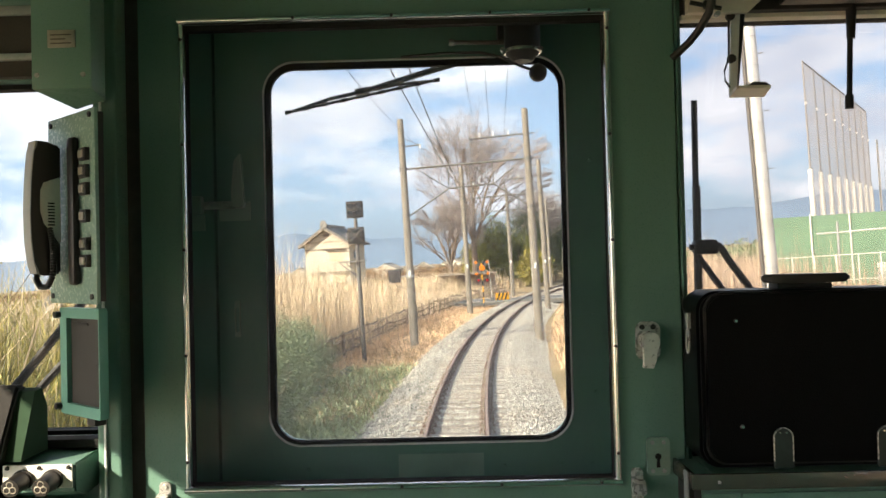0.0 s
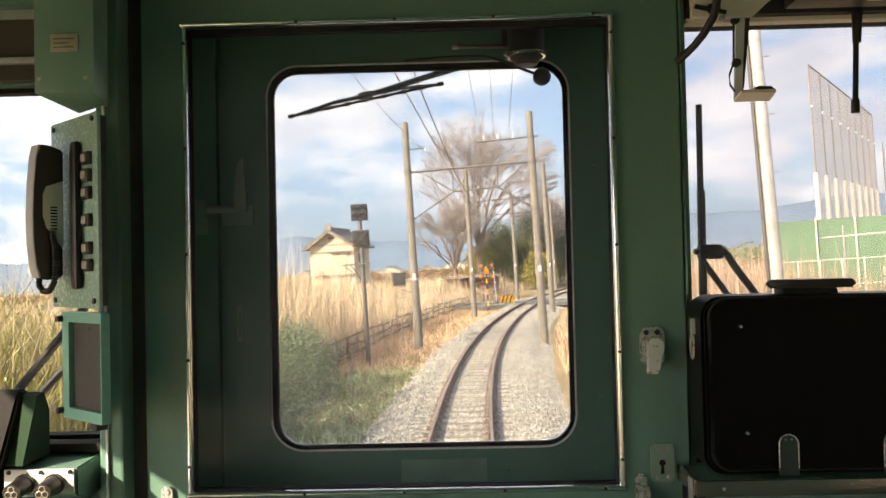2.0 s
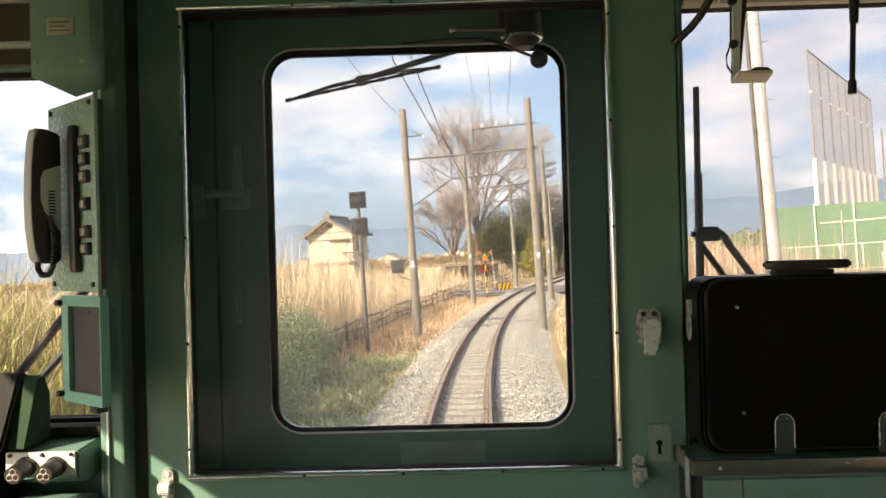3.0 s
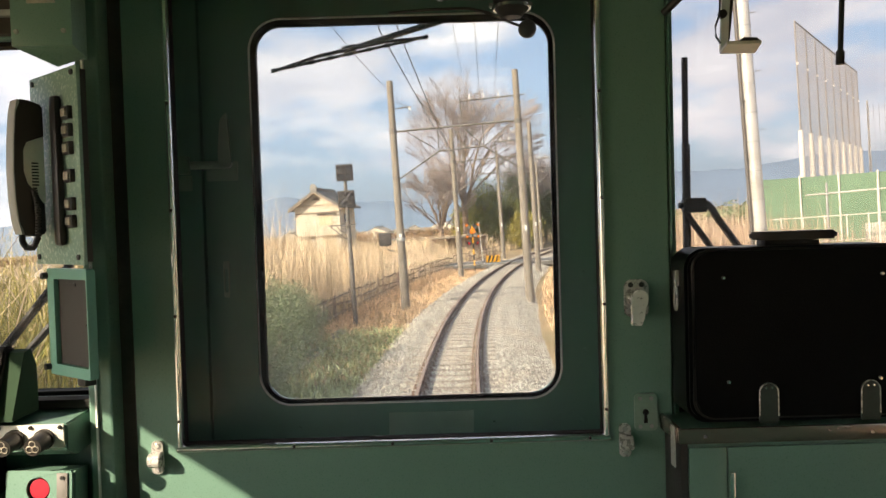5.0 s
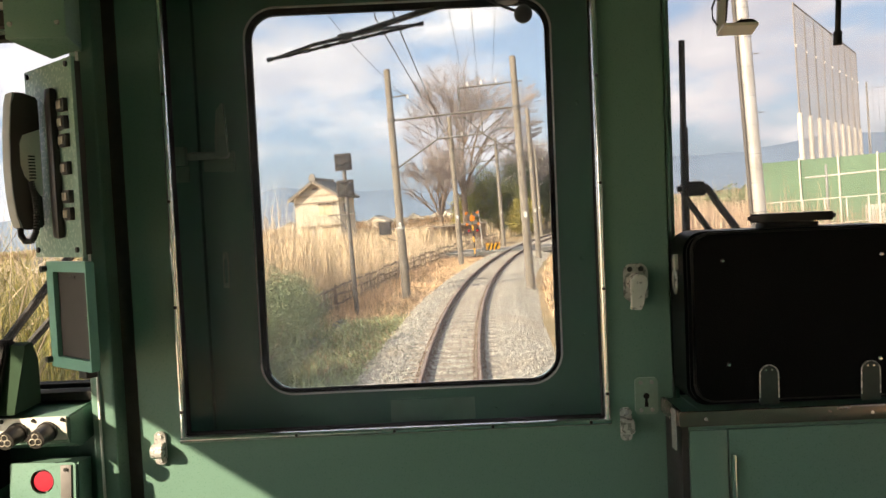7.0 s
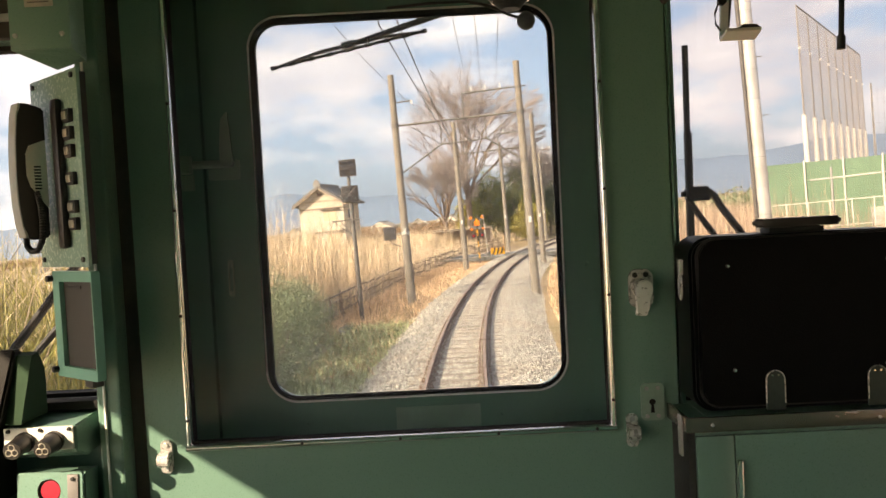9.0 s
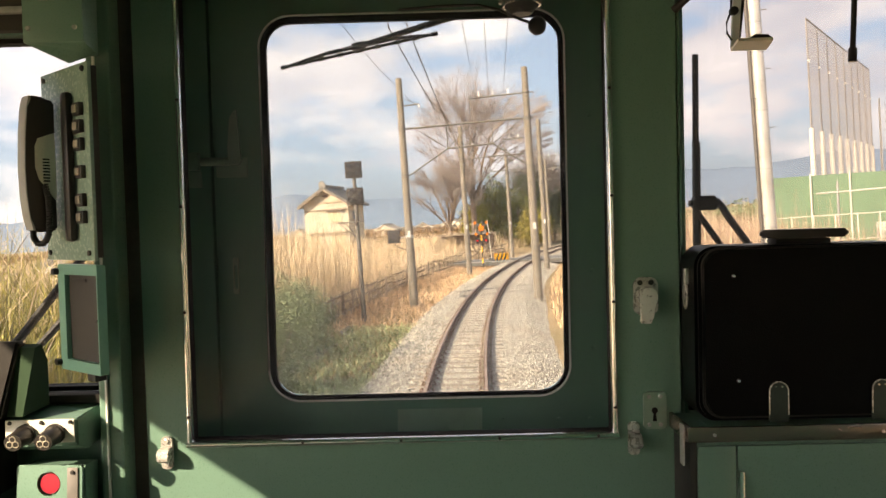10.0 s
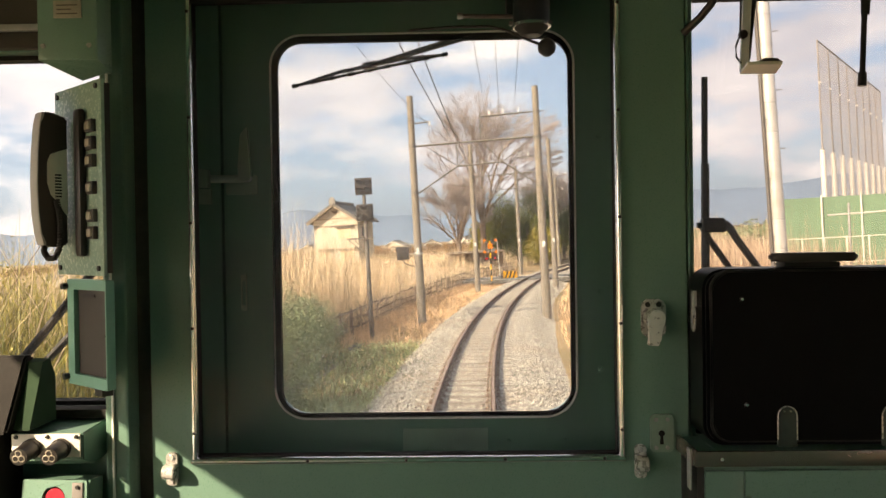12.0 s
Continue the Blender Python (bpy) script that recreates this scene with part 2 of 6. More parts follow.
M["leaf_dark"] = material("dark_evergreen_leaf", (0.075, 0.095, 0.035), 0.55, vary=0.25, scale=0.6, island=0.55)
M["leaf_mid"] = material("green_leaf", (0.16, 0.175, 0.05), 0.55, vary=0.25, scale=0.5, island=0.5)
M["leaf_yellow"] = material("yellow_green_leaf", (0.30, 0.26, 0.055), 0.6, vary=0.25, scale=0.5, island=0.45)
M["leaf_grey"] = material("grey_green_leaf", (0.2, 0.245, 0.14), 0.75, vary=0.3, scale=0.9, island=0.3)
M["leaf_brown"] = material("brown_winter_leaf", (0.24, 0.15, 0.08), 0.75, vary=0.25, scale=0.6, island=0.5)
M["bark"] = material("grey_brown_bark", (0.25, 0.19, 0.15), 0.9, vary=0.25, scale=1.5, fine=30, bump=0.5)
M["twig"] = material("pale_twig", (0.34, 0.29, 0.27), 0.9, vary=0.2, scale=0.5)
M["old_wood"] = material("weathered_wood", (0.33, 0.26, 0.2), 0.85, vary=0.3, scale=3, fine=60, bump=0.4, rand=0.25, stretch=(1, 1, 0.2))
M["stucco"] = material("cream_stucco", (0.66, 0.55, 0.38), 0.85, vary=0.08, scale=0.6, fine=60, bump=0.25, dirt=(0.45, 0.36, 0.25), dirt_amount=0.35, dirt_scale=0.5)
M["stucco_pale"] = material("pale_stucco", (0.60, 0.55, 0.45), 0.85, vary=0.08, scale=0.6, fine=60, bump=0.25, dirt=(0.45, 0.38, 0.28), dirt_amount=0.4, dirt_scale=0.5)
M["tile"] = material("grey_roof_tile", (0.18, 0.17, 0.16), 0.6, vary=0.2, scale=1.5, fine=30, rand=0.15, island=0.15)
M["trim_white"] = material("white_house_trim", (0.72, 0.69, 0.62), 0.6, vary=0.08)
M["shutter"] = material("brown_window_shutter", (0.2, 0.14, 0.12), 0.6, vary=0.12)
M["window_dark"] = material("dark_window_glass", (0.05, 0.06, 0.07), 0.12, vary=0.1, spec=0.8)
# blue-grey of the distance haze is put into the hills' base colour
M["hill"] = material("haze_tinted_hill", (0.215, 0.28, 0.365), 1.0, vary=0.10, scale=0.004, fine=0.03, spec=0.0)
M["asphalt"] = material("worn_asphalt", (0.14, 0.135, 0.13), 0.9, vary=0.15, scale=1.5, fine=60, bump=0.4)
M["line_white"] = material("worn_white_line", (0.68, 0.66, 0.6), 0.8, vary=0.15, scale=3, fine=30)
M["yellow"] = material("warning_yellow", (0.85, 0.42, 0.01), 0.5, vary=0.1, scale=4, fine=40)
M["orange"] = material("warning_orange", (0.80, 0.22, 0.01), 0.5, vary=0.1, scale=4, fine=40)
M["warn_black"] = material("warning_black", (0.03, 0.03, 0.03), 0.6, vary=0.2)
M["signal_black"] = material("signal_head_black", (0.06, 0.052, 0.052), 0.6, vary=0.2, scale=6)
M["lens"] = material("dark_signal_lens", (0.12, 0.12, 0.13), 0.15, vary=0.1)
M["red_lens"] = material("red_lens", (0.5, 0.02, 0.02), 0.2, vary=0.1)
M["net_green"] = material("green_net_sheet", (0.2, 0.325, 0.215), 0.8, vary=0.12, scale=0.3, fine=12)
M["net_wire"] = material("net_cord", (0.27, 0.26, 0.27), 0.8, vary=0.1)
M["white_post"] = material("white_post_paint", (0.8, 0.77, 0.7), 0.5, vary=0.08, scale=2, fine=30)
M["shed_roof"] = material("rusted_sheet_roof", (0.28, 0.24, 0.2), 0.7, 0.2, vary=0.25, scale=1.5, fine=20, dirt=(0.22, 0.11, 0.05), dirt_amount=0.6)
M["tarp"] = material("grey_stones_and_sheet", (0.17, 0.17, 0.18), 0.7, vary=0.3, scale=3, fine=20, bump=0.5, rand=0.3)
M["train_out"] = material("train_side_paint", (0.2, 0.3, 0.2), 0.4, vary=0.06)


# ---- building helpers ----
def thing(name, label, category, at=(0, 0, 0), group="", kind=""):
    ob = new(name)
    ob.location = at
    bpy.context.view_layer.update()
    return tagged(ob, label, category, group, kind)


def origin(ob):
    p = Vector((0, 0, 0))
    while ob is not None:
        p += ob.location
        ob = ob.parent
    return p


def finish(bm, name, mat, smooth=None):
    me = bpy.data.meshes.new(name)
    bmesh.ops.recalc_face_normals(bm, faces=bm.faces)
    bm.to_mesh(me)
    bm.free()
    me.materials.append(M[mat])
    if smooth:
        me.shade_smooth()
        me.set_sharp_from_angle(angle=radians(smooth))
    return me


def part(name, bm, mat, parent=None, label="", smooth=40):
    """Links a bmesh, given in the world's coordinates, as one mesh object under a thing or part."""
    if parent is not None:
        bmesh.ops.translate(bm, verts=bm.verts, vec=-origin(parent))
    ob = new(name, finish(bm, name, mat, smooth))
    ob.parent = parent
    if label:
        ob["label"] = label
    return ob


def single(name, bm, mat, label, category, group="", kind="", at=(0, 0, 0), smooth=40):
    """A thing that is one mesh."""
    bmesh.ops.translate(bm, verts=bm.verts, vec=-Vector(at))
    ob = new(name, finish(bm, name, mat, smooth))
    ob.location = at
    return tagged(ob, label, category, group, kind)


def box(bm, x0, x1, y0, y1, z0, z1, bevel=0.0, m=None):
    r = bmesh.ops.create_cube(bm, size=1.0)
    vs = r["verts"]
    for v in vs:
        v.co = Vector((x0 + (v.co.x + 0.5) * (x1 - x0), y0 + (v.co.y + 0.5) * (y1 - y0), z0 + (v.co.z + 0.5) * (z1 - z0)))
    if bevel:
        es = list({e for v in vs for e in v.link_edges})
        g = bmesh.ops.bevel(bm, geom=es, offset=bevel, segments=2, affect="EDGES", profile=0.6)
        vs = list({v for v in vs if v.is_valid} | {v for f in g["faces"] for v in f.verts})
    if m is not None:
        bmesh.ops.transform(bm, matrix=m, verts=vs)
    return bm


def B(*a, **k):
    bm = bmesh.new()
    box(bm, *a, **k)
    return bm


def rod(bm, p0, p1, r0, r1=None, seg=10, caps=True):
    """A round bar between two points, tapered where r1 is given."""
    p0, p1 = Vector(p0), Vector(p1)
    r1 = r0 if r1 is None else r1
    d = p1 - p0
    q = d.to_track_quat("Z", "Y").to_matrix()
    rings = []
    for p, r in ((p0, r0), (p1, r1)):
        rings.append([bm.verts.new(p + q @ Vector((r * math.cos(a), r * math.sin(a), 0))) for a in (math.tau * i / seg for i in range(seg))])
    for i in range(seg):
        j = (i + 1) % seg
        bm.faces.new((rings[0][i], rings[0][j], rings[1][j], rings[1][i]))
    if caps:
        bm.faces.new(rings[0][::-1])
        bm.faces.new(rings[1])
    return bm


def R(*a, **k):
    bm = bmesh.new()
    rod(bm, *a, **k)
    return bm


def tube(bm, pts, r, seg=8):
    """A round bar swept along points."""
    pts = [Vector(p) for p in pts]
    rings = []
    for i, p in enumerate(pts):
        d = pts[min(i + 1, len(pts) - 1)] - pts[max(i - 1, 0)]
        q = d.to_track_quat("Z", "Y").to_matrix()
        rings.append([bm.verts.new(p + q @ Vector((r * math.cos(a), r * math.sin(a), 0))) for a in (math.tau * k / seg for k in range(seg))])
    for a, b in zip(rings, rings[1:]):
        for i in range(seg):
            j = (i + 1) % seg
            bm.faces.new((a[i], a[j], b[j], b[i]))
    bm.faces.new(rings[0][::-1])
    bm.faces.new(rings[-1])
    return bm


def rrect(x0, x1, z0, z1, r, n=8):
    """A rounded rectangle as a loop of (x, z)."""
    out = []
    for cx, cz, a0 in ((x1 - r, z1 - r, 0), (x0 + r, z1 - r, 90), (x0 + r, z0 + r, 180), (x1 - r, z0 + r, 270)):
        for i in range(n + 1):
            a = radians(a0 + 90 * i / n)
            out.append((cx + r * math.cos(a), cz + r * math.sin(a)))
    return out


def plate(bm, outer, inner, y0, y1):
    """A plate in the xz plane, from y0 to y1, with the loop inner cut out of the loop outer (None: no hole)."""
    def ring(loop, y):
        return [bm.verts.new((x, y, z)) for x, z in loop]
    o0, o1 = ring(outer, y0), ring(outer, y1)
    n = len(outer)
    if inner is None:
        bm.faces.new(o0)
        bm.faces.new(o1[::-1])
    else:
        i0, i1 = ring(inner, y0), ring(inner, y1)
    for k in range(n):
        j = (k + 1) % n
        bm.faces.new((o0[k], o0[j], o1[j], o1[k]))
        if inner is not None:
            bm.faces.new((i0[k], i0[j], i1[j], i1[k]))
            bm.faces.new((o0[k], o0[j], i0[j], i0[k]))
            bm.faces.new((o1[k], o1[j], i1[j], i1[k]))
    return bm


def prism(bm, loop, axis, a, b):
    """A closed 2D loop pushed from a to b along axis ('x': loop is (y, z); 'y': (x, z); 'z': (x, y))."""
    def at(u, v, w):
        return {"x": (w, u, v), "y": (u, w, v), "z": (u, v, w)}[axis]
    r0 = [bm.verts.new(at(u, v, a)) for u, v in loop]
    r1 = [bm.verts.new(at(u, v, b)) for u, v in loop]
    bm.faces.new(r0)
    bm.faces.new(r1[::-1])
    for k in range(len(loop)):
        j = (k + 1) % len(loop)
        bm.faces.new((r0[k], r0[j], r1[j], r1[k]))
    return bm


def screw(parent, x, y, z, r=0.004, mat="chrome", name="screw"):
    bm = R((x, y, z), (x, y - 0.0025, z), r, r * 0.75, seg=10)
    box(bm, x - r * 0.8, x + r * 0.8, y - 0.0028, y - 0.002, z - r * 0.12, z + r * 0.12)
    return part(name, bm, mat, parent)


def raw(name, verts, faces, mat):
    me = bpy.data.meshes.new(name)
    me.from_pydata(verts, [], faces)
    me.materials.append(M[mat])
    me.update()
    return me


# ---- the train's shell: floor, walls, ceiling ----
def structure(name, bm, mat, label, category="wall", smooth=None):
    return single(name, bm, mat, label, category, kind="structure", smooth=smooth)


structure("floor", B(-1.4, 1.4, -7.0, 1.5, 1.05, 1.15), "floor", "dark grey sheet floor of the train", "floor")
# ceiling is out of view, kept dark to hold bounce light down
structure("ceiling", B(-1.4, 1.4, -7.0, 1.5, 3.66, 3.72), "door_green", "dark green painted ceiling of the driver's cab", "ceiling")
structure("roof", B(-1.42, 1.42, -7.0, 1.55, 3.72, 3.8, bevel=0.03), "train_out", "painted outer roof of the train", "roof")

# saloon and right-hand cab openings are unseen, added and sized for fill light
SALOON_OPEN = ((-5.7, -4.2, 1.95, 3.1), (-3.9, -2.5, 1.95, 3.1), (-2.2, -0.8, 1.95, 3.1))
CAB_OPEN = {-1: ((-0.1, 1.15, 2.35, 3.372),), 1: ((-0.2, 0.28, 2.4, 3.2),)}
for side, wname in ((-1, "left"), (1, "right")):
    for nm, cuts, ya, yb, mt, lb in (("wall_cab_", CAB_OPEN[side], -0.41, 1.42, "green", "green painted side wall of the driver's cab"), ("wall_saloon_", SALOON_OPEN, -7.0, -0.45, "cream", "plain cream side wall of the saloon")):
        bm = bmesh.new()
        xa, xb = sorted((side * 1.36, side * 1.4))
        y = ya
        for y0, y1, z0, z1 in cuts:
            box(bm, xa, xb, y, y0, 1.15, 3.66)
            box(bm, xa, xb, y0, y1, 1.15, z0)
            box(bm, xa, xb, y0, y1, z1, 3.66)
            y = y1
        box(bm, xa, xb, y, yb, 1.15, 3.66)
        structure(nm + wname, bm, mt, lb)
structure("wall_back", B(-1.4, 1.4, -7.05, -7.0, 1.15, 3.66), "cream", "plain cream end wall of the saloon")
# out of view; opening cut and paint darkened to steer saloon light
bm = B(-1.4, -1.2, -0.45, -0.41, 1.15, 3.66)
box(bm, -0.3, 1.4, -0.45, -0.41, 1.15, 3.66)
box(bm, -1.2, -0.3, -0.45, -0.41, 3.05, 3.66)
box(bm, -1.2, -0.3, -0.45, -0.41, 1.15, 2.3)
structure("partition", bm, "door_green", "unseen dark green partition behind the cab, its opening set to steer light")

# front wall, pieces butted round the two windscreens and the doorway
bm = B(-1.4, -1.25, 1.42, 1.5, 1.15, 3.66)
box(bm, -1.25, -0.592, 1.42, 1.5, 1.15, 2.806)
box(bm, -1.25, -0.592, 1.42, 1.5, 3.457, 3.66)
box(bm, 0.442, 1.25, 1.42, 1.5, 1.15, 2.72)
box(bm, 0.442, 1.25, 1.42, 1.5, 3.545, 3.66)
box(bm, 1.25, 1.4, 1.42, 1.5, 1.15, 3.66)
box(bm, -0.5235, 0.427, 1.425, 1.6, 3.632, 3.66)
structure("wall_front", bm, "green", "green painted front wall of the cab with window openings")
structure("pillar_left", B(-0.592, -0.551, 1.36, 1.5, 1.15, 3.66, bevel=0.004), "green", "green corner pillar beside the gangway door", "pillar")
structure("pillar_right", B(0.4275, 0.442, 1.395, 1.5, 1.15, 3.66, bevel=0.002), "green", "narrow green pillar between door and windscreen", "pillar")
structure("door_gap", B(-0.551, -0.5235, 1.405, 1.5, 1.15, 3.66), "old_rubber", "brown-black rubber seal in the gap beside the door", "trim")
bm = B(-0.563, -0.4325, 1.527, 1.6, 1.15, 3.66)
box(bm, 0.345, 0.442, 1.527, 1.6, 1.15, 3.66)
structure("door_jamb", bm, "door_green", "dark green jamb of the outer gangway door", "door frame")
# backing added to shut out daylight, so the gap stays dark
structure("door_seal", B(-0.4355, -0.4245, 1.566, 1.576, 1.15, 3.66), "rubber", "black backing strip added to keep the outer door's gap dark", "trim")


def pane_window(name, x0, x1, y, z0, z1, label, mat="glass"):
    w = thing(name, label, "window", ((x0 + x1) / 2, y, z0), kind="structure")
    bm = bmesh.new()
    plate(bm, rrect(x0, x1, z0, z1, 0.02), rrect(x0 + 0.008, x1 - 0.008, z0 + 0.008, z1 - 0.008, 0.016), y - 0.012, y + 0.018)
    part("window_frame", bm, "rubber", w)
    bm = bmesh.new()
    plate(bm, rrect(x0 + 0.006, x1 - 0.006, z0 + 0.006, z1 - 0.006, 0.016), None, y, y + 0.005)
    g = part("pane", bm, mat, w, smooth=None)
    g.visible_shadow = False
    return w


pane_window("window_1", -1.248, -0.594, 1.455, 2.808, 3.455, "driver's windscreen pane in a black rubber seal", "screen_glass")
pane_window("window_2", 0.4435, 1.248, 1.455, 2.722, 3.543, "wide clear windscreen pane in a black rubber seal", "tinted_glass")

# out of view; pane added to weaken the sun coming through the side opening
sw = thing("window_3", "unseen side pane in a black rubber seal, added to dim the sun", "window", (-1.38, 0.8, 2.35), kind="structure")
bm = bmesh.new()
for y0, y1, z0, z1 in ((-0.1, -0.085, 2.35, 3.372), (1.135, 1.15, 2.35, 3.372), (-0.085, 1.135, 2.35, 2.365), (-0.085, 1.135, 3.362, 3.372)):
    box(bm, -1.388, -1.372, y0, y1, z0, z1)
part("window_frame", bm, "rubber", sw)
part("pane", B(-1.382, -1.378, -0.085, 1.135, 2.365, 3.362), "side_glass", sw, smooth=None)
# dark filler added to cover a bright sliver between case and pillar
structure("window_ledge", B(0.4425, 0.82, 1.395, 1.4195, 2.756, 2.806, bevel=0.002), "rubber", "black filler strip added under the windscreen behind the case", "trim")

# thin bright edge strip along the right windscreen
structure("edge_strip", B(0.4285, 0.4325, 1.386, 1.3945, 2.75, 3.63), "steel", "thin steel edge strip beside the windscreen", "trim")

structure("pillar_edge", B(-0.5785, -0.5755, 1.3545, 1.3598, 1.15, 3.45), "pale_line", "thin pale metal edge along the corner pillar", "trim")

# ---- inner gangway door with its big pane ----
OX0, OX1, OZ0, OZ1 = -0.4475, 0.3125, 2.7225, 3.540
door = thing("door_1", "green painted inner gangway door with a large framed pane", "door", (-0.05, 1.4, 1.16), kind="structure")
bm = B(-0.5215, OX0, 1.39, 1.42, 1.16, 3.63)
part("left_stile", bm, "green", door)
part("right_stile", B(OX1, 0.4265, 1.39, 1.42, 1.16, 3.63), "green", door)
part("lower_panel", B(OX0, OX1, 1.39, 1.42, 1.16, OZ0), "green", door)
part("top_rail", B(OX0, OX1, 1.39, 1.42, OZ1, 3.63), "green", door)


def bead(x0, x1, z0, z1):
    bm = bmesh.new()
    tall = z1 - z0 > x1 - x0
    a, b = (x0, x1) if tall else (z0, z1)
    c, h = (a + b) / 2, (b - a) / 2
    loop = [(c + h * math.cos(t), 1.3915 - 0.011 * math.sin(t) ** 0.7) for t in (math.pi * k / 14 for k in range(15))]
    if tall:
        prism(bm, loop, "z", z0, z1)
    else:
        prism(bm, [(y, z) for z, y in loop], "x", x0, x1)
    return part("glazing_bead", bm, "bead", door, "polished half-round steel glazing bead", smooth=50)


part("inner_lip", plate(bmesh.new(), rrect(OX0 - 0.0005, OX1 + 0.0005, OZ0 - 0.0005, OZ1 + 0.0005, 0.002, 2), rrect(OX0 + 0.01, OX1 - 0.01, OZ0 + 0.003, OZ1 - 0.01, 0.002, 2), 1.3925, 1.41), "rubber", door)
bead(OX0 - 0.002, OX0 + 0.009, OZ0, OZ1)
bead(OX1 - 0.009, OX1 + 0.003, OZ0, OZ1)
bead(OX0 - 0.002, OX1 + 0.003, OZ1, OZ1 + 0.011)
bead(OX0 - 0.002, OX1 + 0.003, OZ0 - 0.0125, OZ0 + 0.001)
for i in range(5):
    for x in (OX0 + 0.004, OX1 - 0.003):
        screw(door, x, 1.381, 2.768 + i * 0.186, 0.0032, "dark_metal")
for i in range(4):
    screw(door, -0.243 + i * 0.174, 1.381, OZ0 - 0.0045, 0.0032, "dark_metal")
    screw(door, -0.243 + i * 0.174, 1.381, OZ1 + 0.0055, 0.0032, "dark_metal")
bm = bmesh.new()
plate(bm, rrect(OX0 + 0.004, OX1 - 0.004, OZ0 + 0.003, OZ1 - 0.004, 0.004, 2), None, 1.402, 1.407)
g = part("pane", bm, "pane", door, "large reflective clear pane", smooth=None)
g.visible_shadow = False

# latch handle on the door
latch = part("latch", plate(bmesh.new(), rrect(0.346, 0.3885, 2.928, 2.9955, 0.015), None, 1.3835, 1.3905), "latch_grey", door, "cast steel latch with a lever")
bm = R((0.3655, 1.384, 2.9635), (0.3655, 1.358, 2.9635), 0.016, 0.013, seg=20)
part("boss", bm, "latch_grey", latch)
bm = bmesh.new()
prism(bm, [(0.3515, 2.970), (0.357, 2.977), (0.3655, 2.9795), (0.3745, 2.977), (0.380, 2.970), (0.3795, 2.957), (0.3745, 2.945), (0.3705, 2.930), (0.3695, 2.9175), (0.3495, 2.9185), (0.3515, 2.935), (0.3525, 2.952), (0.350, 2.961)], "y", 1.351, 1.361)
bmesh.ops.bevel(bm, geom=list(bm.edges), offset=0.0018, segments=2, affect="EDGES")
part("lever", bm, "lever_pale", latch, "pale worn lever")
for x in (0.3565, 0.3755):
    part("screw", R((x, 1.3845, 2.986), (x, 1.381, 2.986), 0.0046, seg=12), "dark_metal", latch)

keyplate = part("keyhole_plate", plate(bmesh.new(), rrect(0.3597, 0.4, 2.727, 2.7925, 0.008), None, 1.3845, 1.3905), "plate_green", door, "worn metal keyhole plate")
bm = R((0.379, 1.3846, 2.760), (0.379, 1.3838, 2.760), 0.0055, seg=14)
prism(bm, [(0.377, 2.758), (0.381, 2.758), (0.3825, 2.741), (0.3755, 2.741)], "y", 1.3838, 1.3846)
part("keyhole", bm, "rubber", keyplate)
for x in (0.3692, 0.3889):
    for z in (2.735, 2.7845):
        part("screw", R((x, 1.385, z), (x, 1.3825, z), 0.0038, seg=10), "chrome", keyplate)


def clip(x, z):
    """A small sprung catch that holds the pane's frame."""
    c = part("catch", plate(bmesh.new(), rrect(x - 0.010, x + 0.010, z - 0.029, z + 0.029, 0.007), None, 1.3835, 1.3905), "latch_grey", door, "small worn steel catch")
    bm = bmesh.new()
    prism(bm, [(1.383, z + 0.012), (1.366, z + 0.010), (1.360, z + 0.002), (1.360, z - 0.008), (1.368, z - 0.014), (1.383, z - 0.014)], "x", x - 0.011, x + 0.011)
    bmesh.ops.bevel(bm, geom=list(bm.edges), offset=0.002, segments=2, affect="EDGES")
    part("tongue", bm, "latch_grey", c)
    for dz in (-0.021, 0.021):
        part("screw", R((x, 1.384, z + dz), (x, 1.3805, z + dz), 0.005, 0.004, seg=12), "chrome", c)


clip(0.342, 2.711)
clip(-0.4855, 2.7045)

# ---- outer gangway door ----
door2 = thing("door_2", "dark green outer gangway door with a rounded window", "door", (-0.04, 1.55, 1.16), kind="structure")
GX0, GX1, GZ0, GZ1 = -0.329, 0.2505, 2.7625, 3.501
bm = bmesh.new()
plate(bm, rrect(-0.4275, 0.342, 1.16, 3.63, 0.004), rrect(GX0, GX1, GZ0, GZ1, 0.058), 1.53, 1.565)
part("leaf", bm, "door_green", door2)
# glint of the metal strip is put into a near-white colour
bm = bmesh.new()
lp = rrect(GX0 - 0.0034, GX1 + 0.0034, GZ0 - 0.0034, GZ1 + 0.0034, 0.0615, 12)
tube(bm, [(x, 1.526, z) for x, z in lp + lp[:1]], 0.0021, 8)
part("seal_trim", bm, "pale_line", door2, "thin metal line round the seal, its glint painted near-white")
bm = bmesh.new()
plate(bm, rrect(GX0 - 0.001, GX1 + 0.001, GZ0 - 0.001, GZ1 + 0.001, 0.059), rrect(GX0 + 0.010, GX1 - 0.0075, GZ0 + 0.0062, GZ1 - 0.011, 0.047), 1.526, 1.5372)
part("window_seal", bm, "seal_black", door2, "black rubber window seal")
bm = bmesh.new()
plate(bm, rrect(GX0 + 0.008, GX1 - 0.008, GZ0 + 0.008, GZ1 - 0.008, 0.05), None, 1.5325, 1.5365)
g = part("pane", bm, "glass", door2, smooth=None)
g.visible_shadow = False
bolt = part("bolt", plate(bmesh.new(), rrect(-0.422, -0.362, 3.198, 3.236, 0.004), None, 1.525, 1.5305), "notice", door2, "painted bolt with an upright handle")
part("bar", R((-0.448, 1.517, 3.228), (-0.385, 1.517, 3.228), 0.0075, seg=12), "plate_green", bolt)
bm = bmesh.new()
